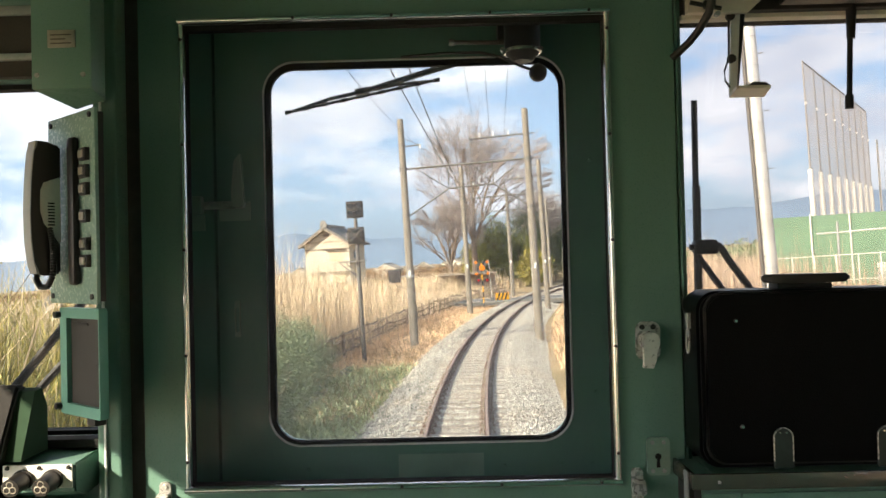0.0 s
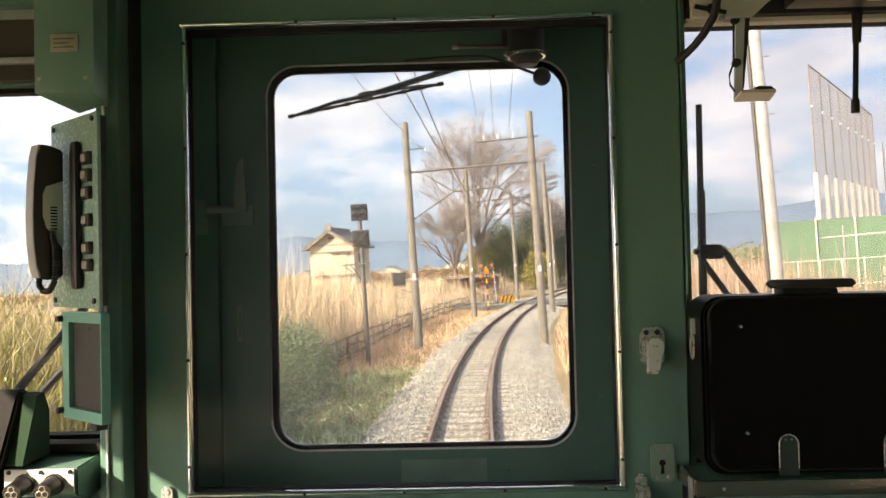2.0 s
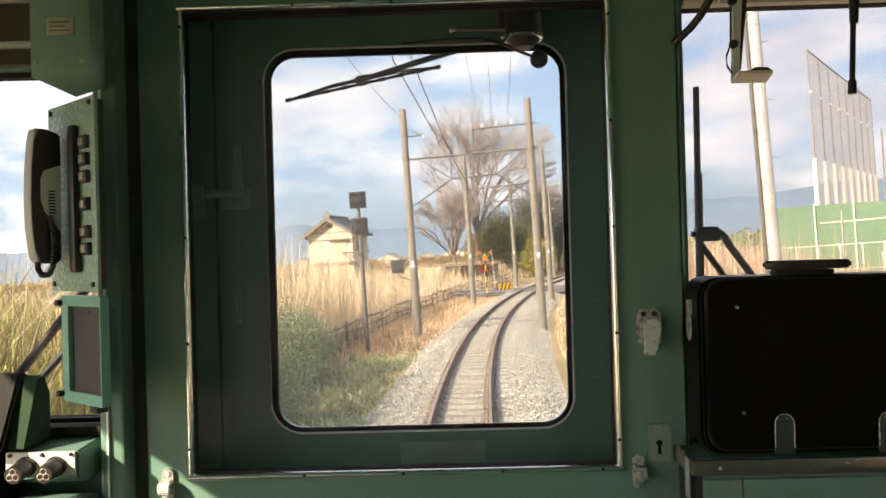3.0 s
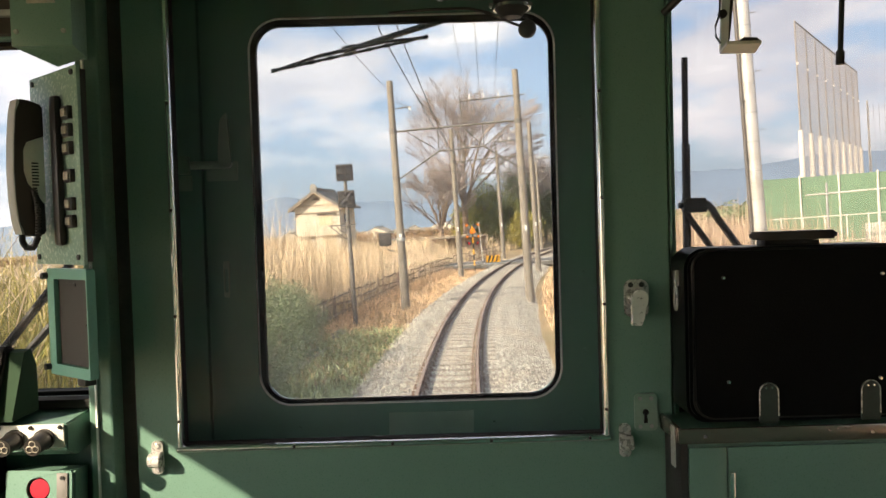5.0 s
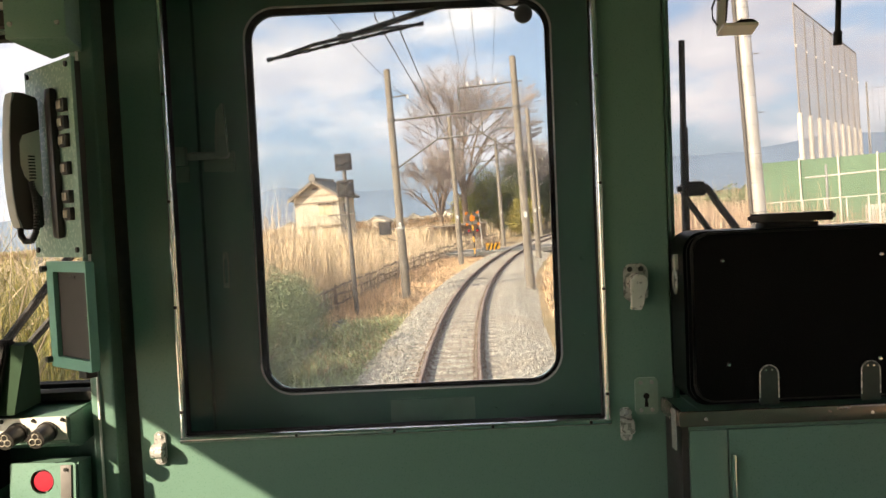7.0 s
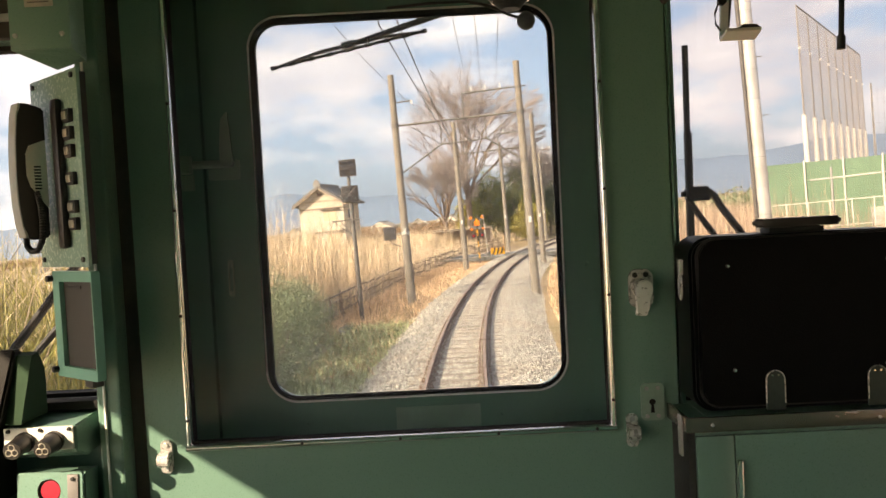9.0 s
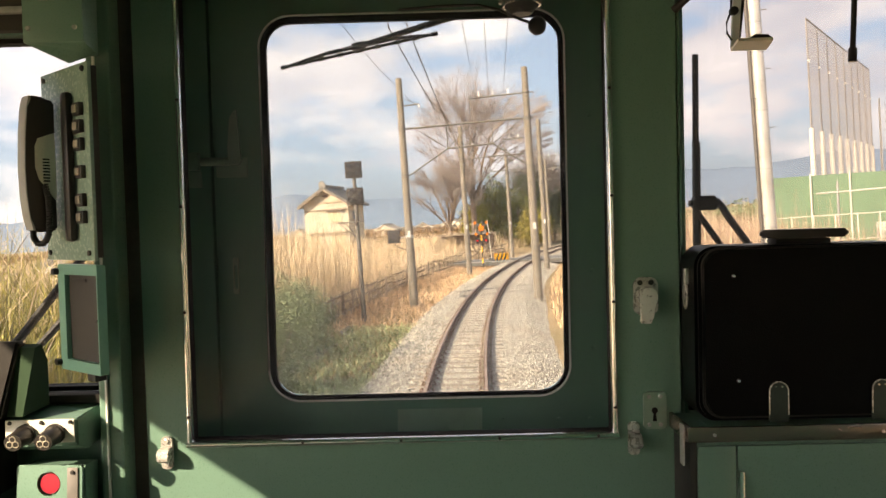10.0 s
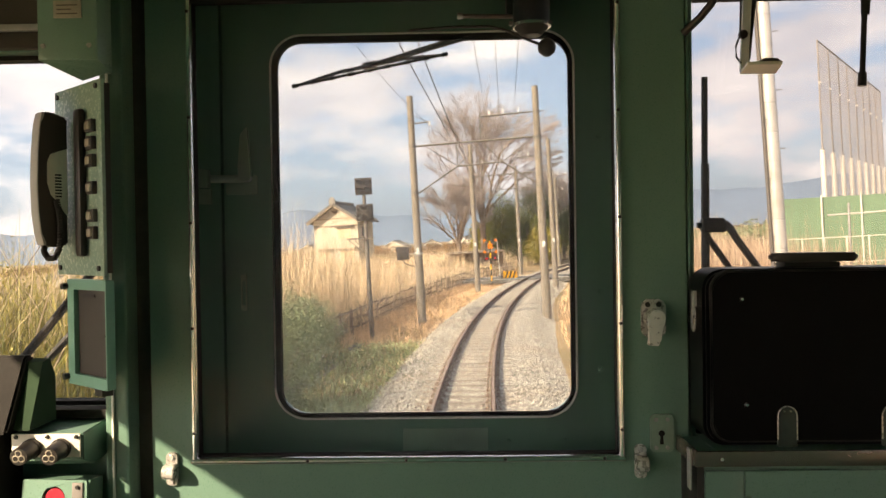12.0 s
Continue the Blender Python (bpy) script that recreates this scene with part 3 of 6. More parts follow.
prism(bm, [(-0.390, 3.226), (-0.384, 3.221), (-0.368, 3.222), (-0.3655, 3.232), (-0.371, 3.322), (-0.3735, 3.325), (-0.386, 3.31), (-0.391, 3.25)], "y", 1.495, 1.506)
bmesh.ops.bevel(bm, geom=list(bm.edges), offset=0.002, segments=2, affect="EDGES")
hl = part("handle", bm, "plate_green", bolt)
# highlight on the handle's lit side, added as a bright strip
bm = bmesh.new()
prism(bm, [(-0.3655, 3.23), (-0.3635, 3.23), (-0.3695, 3.322), (-0.3715, 3.322)], "y", 1.4945, 1.506)
part("worn_edge", bm, "bead", hl, "bright strip painted as the glint on the lit side")
part("stem", R((-0.379, 1.502, 3.23), (-0.379, 1.526, 3.23), 0.009, seg=12), "plate_green", bolt)
keeper = part("keeper", B(-0.474, -0.452, 1.507, 1.5265, 3.212, 3.246, bevel=0.003), "notice", door2, "painted keeper block")
part("keeper_plate", B(-0.476, -0.45, 1.522, 1.5265, 3.18, 3.21, bevel=0.001), "notice", keeper)
bm = bmesh.new()
plate(bm, rrect(-0.397, -0.386, 2.972, 3.042, 0.002, 3), rrect(-0.395, -0.388, 2.982, 3.028, 0.0015, 3), 1.527, 1.5305)
part("slot_plate", bm, "notice", door2, "narrow slotted metal plate")
part("notice", B(-0.085, 0.08, 1.5285, 1.5305, 2.695, 2.738), "notice", door2, "faded painted-over notice plate")
for x in (-0.26, 0.12, 0.23, 0.29):
    screw(door2, x, 1.53, 2.712, 0.004, "door_green")
for z in (2.85, 3.0, 3.3):
    screw(door2, 0.3, 1.53, z, 0.0045, "door_green")

# wiper motor on the outer door
motor = thing("wiper_motor", "black windscreen wiper motor fixed over the door window", "motor", (0.166, 1.49, 3.58))
bm = R((0.1695, 1.475, 3.625), (0.1695, 1.475, 3.498), 0.034, seg=24)
rod(bm, (0.1695, 1.475, 3.4985), (0.1695, 1.475, 3.481), 0.034, 0.018, seg=24)
part("housing", bm, "black", motor)
bm = R((0.1695, 1.475, 3.502), (0.1695, 1.475, 3.496), 0.036, seg=24)
part("band", bm, "steel", motor, "thin bright band")
for x in (0.13, 0.202):
    part("screw", R((x, 1.46, 3.499), (x, 1.452, 3.499), 0.004, seg=10), "chrome", motor)
part("lever", R((0.04, 1.48, 3.5215), (0.137, 1.48, 3.519), 0.004, seg=10), "galv_old", motor, "slim steel hand lever")
part("lever_tip", R((0.032, 1.48, 3.522), (0.042, 1.48, 3.5215), 0.006, seg=10), "chrome", motor)
bm = bmesh.new()
bmesh.ops.create_uvsphere(bm, u_segments=18, v_segments=12, radius=0.017, matrix=Matrix.Translation((0.1975, 1.475, 3.459)))
part("knob", bm, "black", motor, "round black knob")
bm = bmesh.new()
tube(bm, [(-0.06, 1.5, 3.502), (0.02, 1.5, 3.507), (0.09, 1.5, 3.507), (0.13, 1.49, 3.494), (0.165, 1.48, 3.474), (0.185, 1.478, 3.466)], 0.0028)
part("cable", bm, "black", motor)
part("mount", B(0.125, 0.207, 1.495, 1.53, 3.53, 3.625, bevel=0.003), "black", motor)
part("bracket", B(0.207, 0.25, 1.522, 1.53, 3.568, 3.61, bevel=0.002), "door_green", motor)


# ---- wipers outside ----
def wiper(label, tip, tail, hub, pivot, y=1.615):
    tip, tail, hub, pivot = (Vector((p[0], y, p[1])) for p in (tip, tail, hub, pivot))
    w = thing("windscreen_wiper", label, "wiper", tuple(pivot), group="windscreen wipers")
    d = (tail - tip).normalized()
    n = Vector((-d.z, 0, d.x))
    L = (tail - tip).length
    bm = bmesh.new()
    rod(bm, tip, tail, 0.003, seg=6)
    for k in range(9):
        p = tip + d * L * (0.02 + 0.12 * k)
        rod(bm, p - d * 0.006, p + d * 0.006, 0.0045, seg=6)
    part("blade", bm, "rubber", w)
    bm = bmesh.new()
    off = n * 0.008 + Vector((0, -0.004, 0))
    rod(bm, tip + d * 0.05 * L, tip + d * 0.3 * L + off, 0.0035, seg=6)
    rod(bm, tip + d * 0.3 * L + off, tip + d * 0.72 * L + off, 0.0042, seg=6)
    rod(bm, tip + d * 0.72 * L + off, tip + d * 0.95 * L, 0.0035, seg=6)
    part("blade_holder", bm, "black", w)
    bm = bmesh.new()
    h = tip + d * ((hub - tip).dot(d)) + off
    rod(bm, h - d * 0.014, h + d * 0.014, 0.009, seg=8)
    part("hinge", bm, "black", w)
    part("arm", R(h, pivot, 0.005, 0.008, seg=8), "black", w)
    return w


wiper("black wiper resting across the door window", (-0.309, 3.423), (0.012, 3.484), (-0.147, 3.454), (0.11, 3.535))
w = thing("windscreen_wiper", "black wiper standing upright on the windscreen above the case", "wiper", (0.62, 1.6, 2.9), group="windscreen wipers")
bm = R((0.5315, 1.615, 3.426), (0.5275, 1.615, 2.99), 0.0065, seg=8)
part("blade", bm, "rubber", w)
part("blade_holder", R((0.5285, 1.607, 3.25), (0.527, 1.607, 3.02), 0.0085, seg=8), "black", w)
hg = part("hinge", R((0.518, 1.602, 3.126), (0.566, 1.602, 3.124), 0.0125, seg=12), "black", w)
part("collar", B(0.5205, 0.562, 1.588, 1.616, 3.111, 3.1405, bevel=0.004), "rubber", hg)
part("pin", R((0.51, 1.602, 3.126), (0.518, 1.602, 3.126), 0.006, seg=10), "dark_metal", hg)
bm = bmesh.new()
tube(bm, [(0.556, 1.602, 3.128), (0.568, 1.602, 3.128), (0.577, 1.602, 3.118), (0.587, 1.602, 3.1), (0.605, 1.602, 3.074), (0.625, 1.602, 3.046), (0.69, 1.602, 2.955)], 0.0075)
part("arm", bm, "black", w)
part("second_arm", R((0.525, 1.602, 3.11), (0.62, 1.602, 2.972), 0.0065, seg=8), "black", w)
w = thing("windscreen_wiper", "black wiper leaning across the driver's windscreen", "wiper", (-0.9, 1.6, 2.82), group="windscreen wipers")
part("arm", R((-0.90, 1.6, 2.838), (-0.60, 1.6, 3.195), 0.0095, 0.008, seg=8), "black", w)
part("second_arm", R((-0.87, 1.6, 2.818), (-0.62, 1.6, 3.075), 0.008, seg=8), "black", w)
part("blade", R((-0.63, 1.61, 3.33), (-0.62, 1.61, 2.93), 0.006, seg=8), "rubber", w)

# ---- telephone panel ----
def tilted(x0, y0, z0, x1, y1):
    """Local frame of a panel whose front runs from the far edge (x0, y0) to the near edge (x1, y1)."""
    d = Vector((x1 - x0, y1 - y0, 0)).normalized()
    return Matrix(((d.x, -d.y, 0, x0), (d.y, d.x, 0, y0), (0, 0, 1, z0), (0, 0, 0, 1)))


def lpart(name, bm, mat, parent, mtx, label="", smooth=40):
    bmesh.ops.transform(bm, matrix=mtx, verts=bm.verts)
    return part(name, bm, mat, parent, label, smooth)


PH = tilted(-0.657, 1.335, 3.055, -0.525, 1.22)
phone = thing("telephone_panel", "pale green train telephone panel with receiver and six push buttons", "telephone", (-0.59, 1.3, 3.05))
lpart("panel", B(0, 0.175, 0, 0.006, 0, 0.309, bevel=0.0015), "light_green", phone, PH, "pale green painted front plate")
lpart("back_box", B(0.004, 0.163, 0.006, 0.02, 0.004, 0.305), "black", phone, PH)
for x in (0.014, 0.16):
    for z in (0.012, 0.299):
        lpart("screw", R((x, 0, z), (x, -0.003, z), 0.0045, seg=10), "dark_metal", phone, PH)
for i, z in enumerate((0.236, 0.209, 0.181, 0.138, 0.094, 0.067)):
    b = lpart("button", B(0.1335, 0.157, -0.008, 0, z - 0.0085, z + 0.0115, bevel=0.001), "black", phone, PH, "black framed push button")
    lpart("cap", B(0.137, 0.1525, -0.0105, -0.008, z - 0.0045, z + 0.0075, bevel=0.0008), "plate", b, PH)
for k in range(4):
    lpart("marking", B(0.116, 0.13, -0.0008, 0.0005, 0.2 + k * 0.007, 0.2025 + k * 0.007), "plate_mark", phone, PH)
hs = [(-0.006, 0.258), (-0.030, 0.266), (-0.043, 0.265), (-0.0475, 0.245), (-0.0515, 0.2), (-0.0535, 0.15), (-0.0525, 0.105), (-0.049, 0.07), (-0.044, 0.05), (-0.03, 0.046),
      (-0.008, 0.05), (-0.008, 0.1), (-0.02, 0.118), (-0.037, 0.13), (-0.0425, 0.15), (-0.042, 0.185), (-0.036, 0.2), (-0.006, 0.205)]
bm = bmesh.new()
prism(bm, hs, "x", 0.034, 0.0645)
bmesh.ops.bevel(bm, geom=list(bm.edges), offset=0.0028, segments=3, affect="EDGES")
receiver = lpart("receiver", bm, "receiver", phone, PH, "dark grey telephone receiver on its hook", smooth=50)
# back face paler than the body: window light put into its colour
bm = bmesh.new()
back = hs[2:9]
prism(bm, [(v - 0.0014, z) for v, z in back] + [(v + 0.002, z) for v, z in back[::-1]], "x", 0.0345, 0.0632)
lpart("back_strip", bm, "lit_grey", receiver, PH, "back of the receiver, paler grey for the window light on it", smooth=50)
lpart("cradle", B(0.1, 0.124, -0.014, 0.0, 0.03, 0.268, bevel=0.008), "receiver", phone, PH, "black rounded cradle")
gp = lpart("cradle_plate", B(0.04, 0.0625, -0.0405, -0.006, 0.1, 0.208, bevel=0.002), "grey_plastic", phone, PH, "pale grey cradle plate with slots")
for k in range(8):
    lpart("slot", B(0.0605, 0.0629, -0.0267, -0.0163, 0.128 + k * 0.005, 0.1305 + k * 0.005), "rubber", gp, PH)
bm = bmesh.new()
way = [Vector(p) for p in ((0.05, -0.0405, 0.052), (0.052, -0.0415, 0.038), (0.059, -0.038, 0.028), (0.068, -0.031, 0.029), (0.073, -0.0255, 0.045), (0.0745, -0.024, 0.075), (0.073, -0.0245, 0.1), (0.068, -0.027, 0.124))]
pts = []
for i in range(481):
    u = i / 480 * (len(way) - 1)
    k = min(int(u), len(way) - 2)
    p, q = way[k], way[k + 1]
    d = (way[min(k + 2, len(way) - 1)] - way[max(k - 1, 0)]).normalized()
    s1 = d.cross(Vector((0, 1, 0))).normalized()
    a = i / 480 * math.tau * 44
    pts.append(p.lerp(q, u - k) + s1 * 0.0036 * math.cos(a) + d.cross(s1) * 0.0036 * math.sin(a))
tube(bm, pts, 0.0017, 5)
lpart("coiled_cord", bm, "black", phone, PH, smooth=60)

# ---- switched-off monitor below it ----
MO = tilted(-0.633, 1.33, 2.87, -0.531, 1.25)
mon = thing("monitor", "small teal framed monitor with a dark blank screen", "monitor", (-0.58, 1.3, 2.87))
bm = bmesh.new()
plate(bm, rrect(0, 0.13, 0, 0.177, 0.003, 3), rrect(0.022, 0.127, 0.018, 0.16, 0.002, 3), -0.006, 0.008)
lpart("frame", bm, "teal", mon, MO)
lpart("back", B(0.004, 0.12, 0.0085, 0.014, 0.004, 0.173), "teal", mon, MO)
lpart("screen", B(0.022, 0.127, 0.002, 0.007, 0.018, 0.16), "lcd", mon, MO, "dark blank screen", smooth=None)
lpart("top_mark", B(0.035, 0.08, 0.0008, 0.0022, 0.148, 0.153), "receiver", mon, MO)
lpart("sensor", R((0.11, 0.004, 0.085), (0.11, 0.0, 0.085), 0.003, seg=10), "receiver", mon, MO)
for z in (0.012, 0.165):
    lpart("thumb_screw", R((-0.001, -0.004, z), (-0.001, -0.015, z), 0.0055, seg=12), "black", mon, MO)
lpart("foot", B(0.075, 0.1, 0.0, 0.02, -0.014, 0.0, bevel=0.002), "black", mon, MO)
bm = B(-0.592, -0.572, 1.318, 1.3595, 2.93, 3.01)
part("bracket", bm, "green", mon)

# ---- junction box at the top of the pillar ----
jb = thing("junction_box", "dark green metal junction box with a small nameplate", "electrical box", (-0.56, 1.3, 3.4))
part("body", B(-0.612, -0.519, 1.2, 1.25, 3.388, 3.65, bevel=0.003), "green", jb)
bm = bmesh.new()
up = [bm.verts.new(p) for p in ((-0.611, 1.202, 3.3885), (-0.52, 1.202, 3.3885), (-0.52, 1.249, 3.3885), (-0.611, 1.249, 3.3885))]
dn = [bm.verts.new(p) for p in ((-0.52, 1.244, 3.38), (-0.52, 1.249, 3.38), (-0.566, 1.249, 3.366), (-0.566, 1.244, 3.366))]
for q in ((up[0], up[1], dn[0], dn[3]), (up[1], up[2], dn[1], dn[0]), (up[2], up[3], dn[2], dn[1]), (up[3], up[0], dn[3], dn[2]), (dn[0], dn[1], dn[2], dn[3]), (up[0], up[3], up[2], up[1])):
    bm.faces.new(q)
part("slanted_underside", bm, "green", jb)
part("bracket", B(-0.6, -0.568, 1.25, 1.3595, 3.4, 3.64), "green", jb)
np_ = part("nameplate", B(-0.585, -0.5425, 1.1975, 1.2, 3.4515, 3.4785, bevel=0.0005), "plate", jb, "small worn metal nameplate")
for k in range(3):
    part("marking", B(-0.58, -0.548 - 0.009 * (k % 2), 1.1967, 1.1976, 3.457 + k * 0.0065, 3.4587 + k * 0.0065), "plate_mark", np_)
for x in (-0.603, -0.532):
    screw(jb, x, 1.2, 3.41, 0.0042, "chrome")

# ---- roller blind over the left windscreen ----
bl = thing("roller_blind", "rolled-up brown blind with pale metal rails", "blind", (-0.9, 1.41, 3.5))
part("cloth", B(-1.25, -0.613, 1.395, 1.4195, 3.4985, 3.567), "blind", bl)
part("rail", B(-1.25, -0.613, 1.388, 1.4195, 3.567, 3.5835, bevel=0.002), "galv", bl)
part("rail", B(-1.25, -0.613, 1.388, 1.4195, 3.487, 3.4985, bevel=0.002), "galv", bl)
part("valance", B(-1.25, -0.613, 1.398, 1.4195, 3.4585, 3.487, bevel=0.002), "blind", bl)
part("case", B(-1.25, -0.613, 1.36, 1.4195, 3.5835, 3.65, bevel=0.004), "green", bl)

# ---- driver's console on the left ----
con = thing("driver_console", "dark driver's console with a hooded instrument panel", "console", (-0.95, 1.15, 1.15))
part("desk", B(-1.35, -0.745, 1.0, 1.4195, 1.15, 2.66, bevel=0.004), "green", con)
bm = bmesh.new()
prism(bm, [(1.27, 2.797), (1.27, 2.80), (1.335, 2.916), (1.36, 2.914), (1.38, 2.88), (1.38, 2.797)], "x", -1.2, -0.715)
bmesh.ops.bevel(bm, geom=list(bm.edges), offset=0.004, segments=2, affect="EDGES")
box(bm, -1.2, -0.745, 1.29, 1.37, 2.66, 2.8)
part("instrument_hood", bm, "rubber", con, "black angular instrument hood")
bm = bmesh.new()
prism(bm, [(1.292, 2.797), (1.292, 2.80), (1.338, 2.905), (1.36, 2.908), (1.378, 2.875), (1.378, 2.797)], "x", -0.715, -0.688)
part("hood_side", bm, "hood_green", con, "green side plate of the hood, shade put into its dark colour")
part("window_sill", B(-1.25, -0.594, 1.385, 1.4195, 2.796, 2.812, bevel=0.002), "rubber", con)

# ---- switch box with two knobs ----
sb = thing("switch_box", "green switch box with two dark rotary knobs", "switch", (-0.556, 1.17, 2.79))
bm = bmesh.new()
prism(bm, [(1.105, 2.800), (1.105, 2.838), (1.195, 2.842), (1.195, 2.79), (1.14, 2.785)], "x", -0.608, -0.506)
bmesh.ops.bevel(bm, geom=list(bm.edges), offset=0.002, segments=2, affect="EDGES")
part("body", bm, "green", sb)
part("face_plate", B(-0.607, -0.509, 1.1015, 1.105, 2.805, 2.838, bevel=0.001), "grey_plastic", sb, "pale grey face plate")
for x in (-0.6, -0.555, -0.514):
    screw(sb, x, 1.1015, 2.834, 0.0032, "dark_metal")
for x in (-0.578, -0.536):
    kn = part("knob", R((x, 1.102, 2.818), (x, 1.068, 2.815), 0.013, 0.012, seg=20), "receiver", sb, "dark ribbed rotary knob")
    part("flange", R((x, 1.103, 2.818), (x, 1.097, 2.8175), 0.0145, seg=20), "black", kn)
    bm = bmesh.new()
    for a in (90, 210, 330):
        cx, cz = x + 0.0048 * math.cos(radians(a)), 2.815 + 0.0048 * math.sin(radians(a))
        tube(bm, [(cx + 0.0042 * math.cos(t), 1.0676, cz + 0.0042 * math.sin(t)) for t in (math.tau * k / 14 for k in range(15))], 0.0007, 5)
    part("mark", bm, "plate", kn)

sb.matrix_basis = Matrix.Translation((0.032, 0.015, 3.105)) @ Matrix.Scale(1.185, 4) @ Matrix.Translation((-0.032, -0.015, -3.105)) @ sb.matrix_basis

# ---- red push-button box ----
rb = thing("button_box", "green box with a recessed red push button", "button", (-0.52, 1.07, 2.7))
T = Matrix.Translation((-0.521, 1.05, 2.745)) @ pose(0, 0, 0, -5, 0, -4)
bm = bmesh.new()
plate(bm, rrect(-0.046, 0.046, -0.055, 0.043, 0.004, 8), [(-0.001 + 0.0165 * math.cos(math.tau * (i + 4.5) / 36), 0.018 + 0.0165 * math.sin(math.tau * (i + 4.5) / 36)) for i in range(36)], 0.0, 0.004)
lpart("face_plate", bm, "green", rb, T)
lpart("body", B(-0.044, 0.044, 0.012, 0.045, -0.055, 0.041), "green", rb, T)
lpart("push_button", R((0.0, 0.012, 0.018), (0.0, 0.002, 0.018), 0.0145, 0.0135, seg=24), "red", rb, T, "glossy red push button")
lpart("tag", B(0.026, 0.041, -0.0022, 0.0, -0.012, 0.04, bevel=0.0006), "galv_old", rb, T, "narrow metal label strip")
for z in (0.034, -0.007):
    lpart("screw", R((0.034, -0.0022, z), (0.034, -0.0042, z), 0.0028, seg=8), "dark_metal", rb, T)
part("stand", B(-0.545, -0.505, 1.098, 1.13, 1.545, 2.7), "green", rb)
part("cable_clip", R((-0.49, 1.1, 2.69), (-0.489, 1.1, 2.66), 0.006, seg=10), "chrome", rb, "small bright cable clip")
rb.matrix_basis = Matrix.Translation((0.032, 0.015, 3.105)) @ Matrix.Scale(1.25, 4) @ Matrix.Translation((-0.032, -0.015, -3.105)) @ rb.matrix_basis

# ---- counter and cabinet on the right ----
cab_ = thing("cabinet", "green painted low cabinet with a narrow door", "cabinet", (0.9, 1.35, 1.15))
part("body", B(0.4245, 1.355, 1.295, 1.392, 1.15, 2.731), "green", cab_)
part("corner_post", B(0.412, 0.424, 1.292, 1.386, 1.15, 2.731, bevel=0.002), "black", cab_)
part("left_panel", B(0.4245, 0.486, 1.288, 1.295, 1.16, 2.722, bevel=0.001), "green", cab_)
dr = part("door", B(0.4885, 1.34, 1.287, 1.295, 1.16, 2.722, bevel=0.001), "green", cab_)
part("edge_handle", B(0.489, 0.4965, 1.278, 1.287, 2.3, 2.682, bevel=0.001), "steel", dr, "thin steel pull along the door edge")
ct = thing("counter", "green counter top with a stainless steel front edge", "counter", (0.88, 1.35, 2.735))
part("top", B(0.4425, 1.355, 1.284, 1.4195, 2.731, 2.755), "green", ct)
part("front_edge", B(0.404, 1.355, 1.276, 1.284, 2.731, 2.757, bevel=0.004), "steel_dark", ct, "stainless steel edging")
part("end_edge", B(0.404, 0.411, 1.284, 1.386, 2.731, 2.757, bevel=0.002), "steel_dark", ct)
part("corner_plate", B(0.411, 0.4425, 1.284, 1.386, 2.733, 2.754), "green", ct)
part("clip_plate", B(0.4005, 0.4035, 1.29, 1.31, 2.69, 2.757, bevel=0.001), "galv", ct)
for x in (0.448, 0.72, 0.98):
    screw(ct, x, 1.276, 2.744, 0.003, "chrome")

# ---- the black case on the counter ----
bag = thing("driver_case", "black leatherette driver's case standing on the counter", "case", (0.62, 1.36, 2.757))
bm = B(0.4285, 0.80, 1.305, 1.3925, 2.7585, 3.0495)
es = [e for e in bm.edges if abs((e.verts[0].co - e.verts[1].co).y) > 0.05]
bmesh.ops.bevel(bm, geom=es, offset=0.034, segments=7, affect="EDGES", profile=0.5)
bmesh.ops.bevel(bm, geom=[e for e in bm.edges if len(e.link_faces) == 2 and e.calc_face_angle() > 0.9], offset=0.005, segments=2, affect="EDGES")
part("body", bm, "leather", bag)
bm = bmesh.new()
plate(bm, rrect(0.442, 0.792, 2.768, 3.044, 0.03), None, 1.2985, 1.3045)
bmesh.ops.bevel(bm, geom=[e for e in bm.edges if abs(e.verts[0].co.y - e.verts[1].co.y) < 1e-4 and e.verts[0].co.y < 1.3], offset=0.002, segments=2, affect="EDGES")
part("front_panel", bm, "leather", bag)
lp = rrect(0.440, 0.794, 2.766, 3.046, 0.031, 8)
bm = bmesh.new()
tube(bm, [(x, 1.3035, z) for x, z in lp + lp[:1]], 0.0022, 6)
part("piping", bm, "black", bag)
for x, z in ((0.490, 3.0), (0.496, 2.827), (0.752, 3.0), (0.747, 2.827)):
    part("rivet", R((x, 1.299, z), (x, 1.2955, z), 0.0042, 0.0022, seg=12), "steel", bag, "small chrome rivet")
for x in (0.5607, 0.729):
    arch = [(x + 0.016 * math.cos(a), 2.809 + 0.016 * math.sin(a)) for a in (math.pi * k / 14 for k in range(15))]
    bm = bmesh.new()
    prism(bm, arch + [(x - 0.016, 2.7585), (x + 0.016, 2.7585)], "y", 1.2955, 1.2985)
    lg = part("bottom_tab", bm, "tab", bag, "arched metal corner tab")
    bm = bmesh.new()
    tube(bm, [(u, 1.2953, v) for u, v in [(x + 0.0155, 2.77)] + [(x + (u - x) * 0.96, v - 0.0006) for u, v in arch] + [(x - 0.0155, 2.77)]], 0.0011, 6)
    part("raised_rim", bm, "latch_grey", lg)
    for dx in (-0.005, 0.005):
        part("rivet", R((x + dx, 1.2955, 2.8165), (x + dx, 1.294, 2.8165), 0.0022, 0.0014, seg=8), "steel", lg)
bm = bmesh.new()
prism(bm, [(0.629 + 0.0745 * math.copysign(abs(math.cos(a)) ** 0.8, math.cos(a)), 1.352 + 0.028 * math.sin(a)) for a in (math.tau * i / 40 for i in range(40))], "z", 3.059, 3.0735)
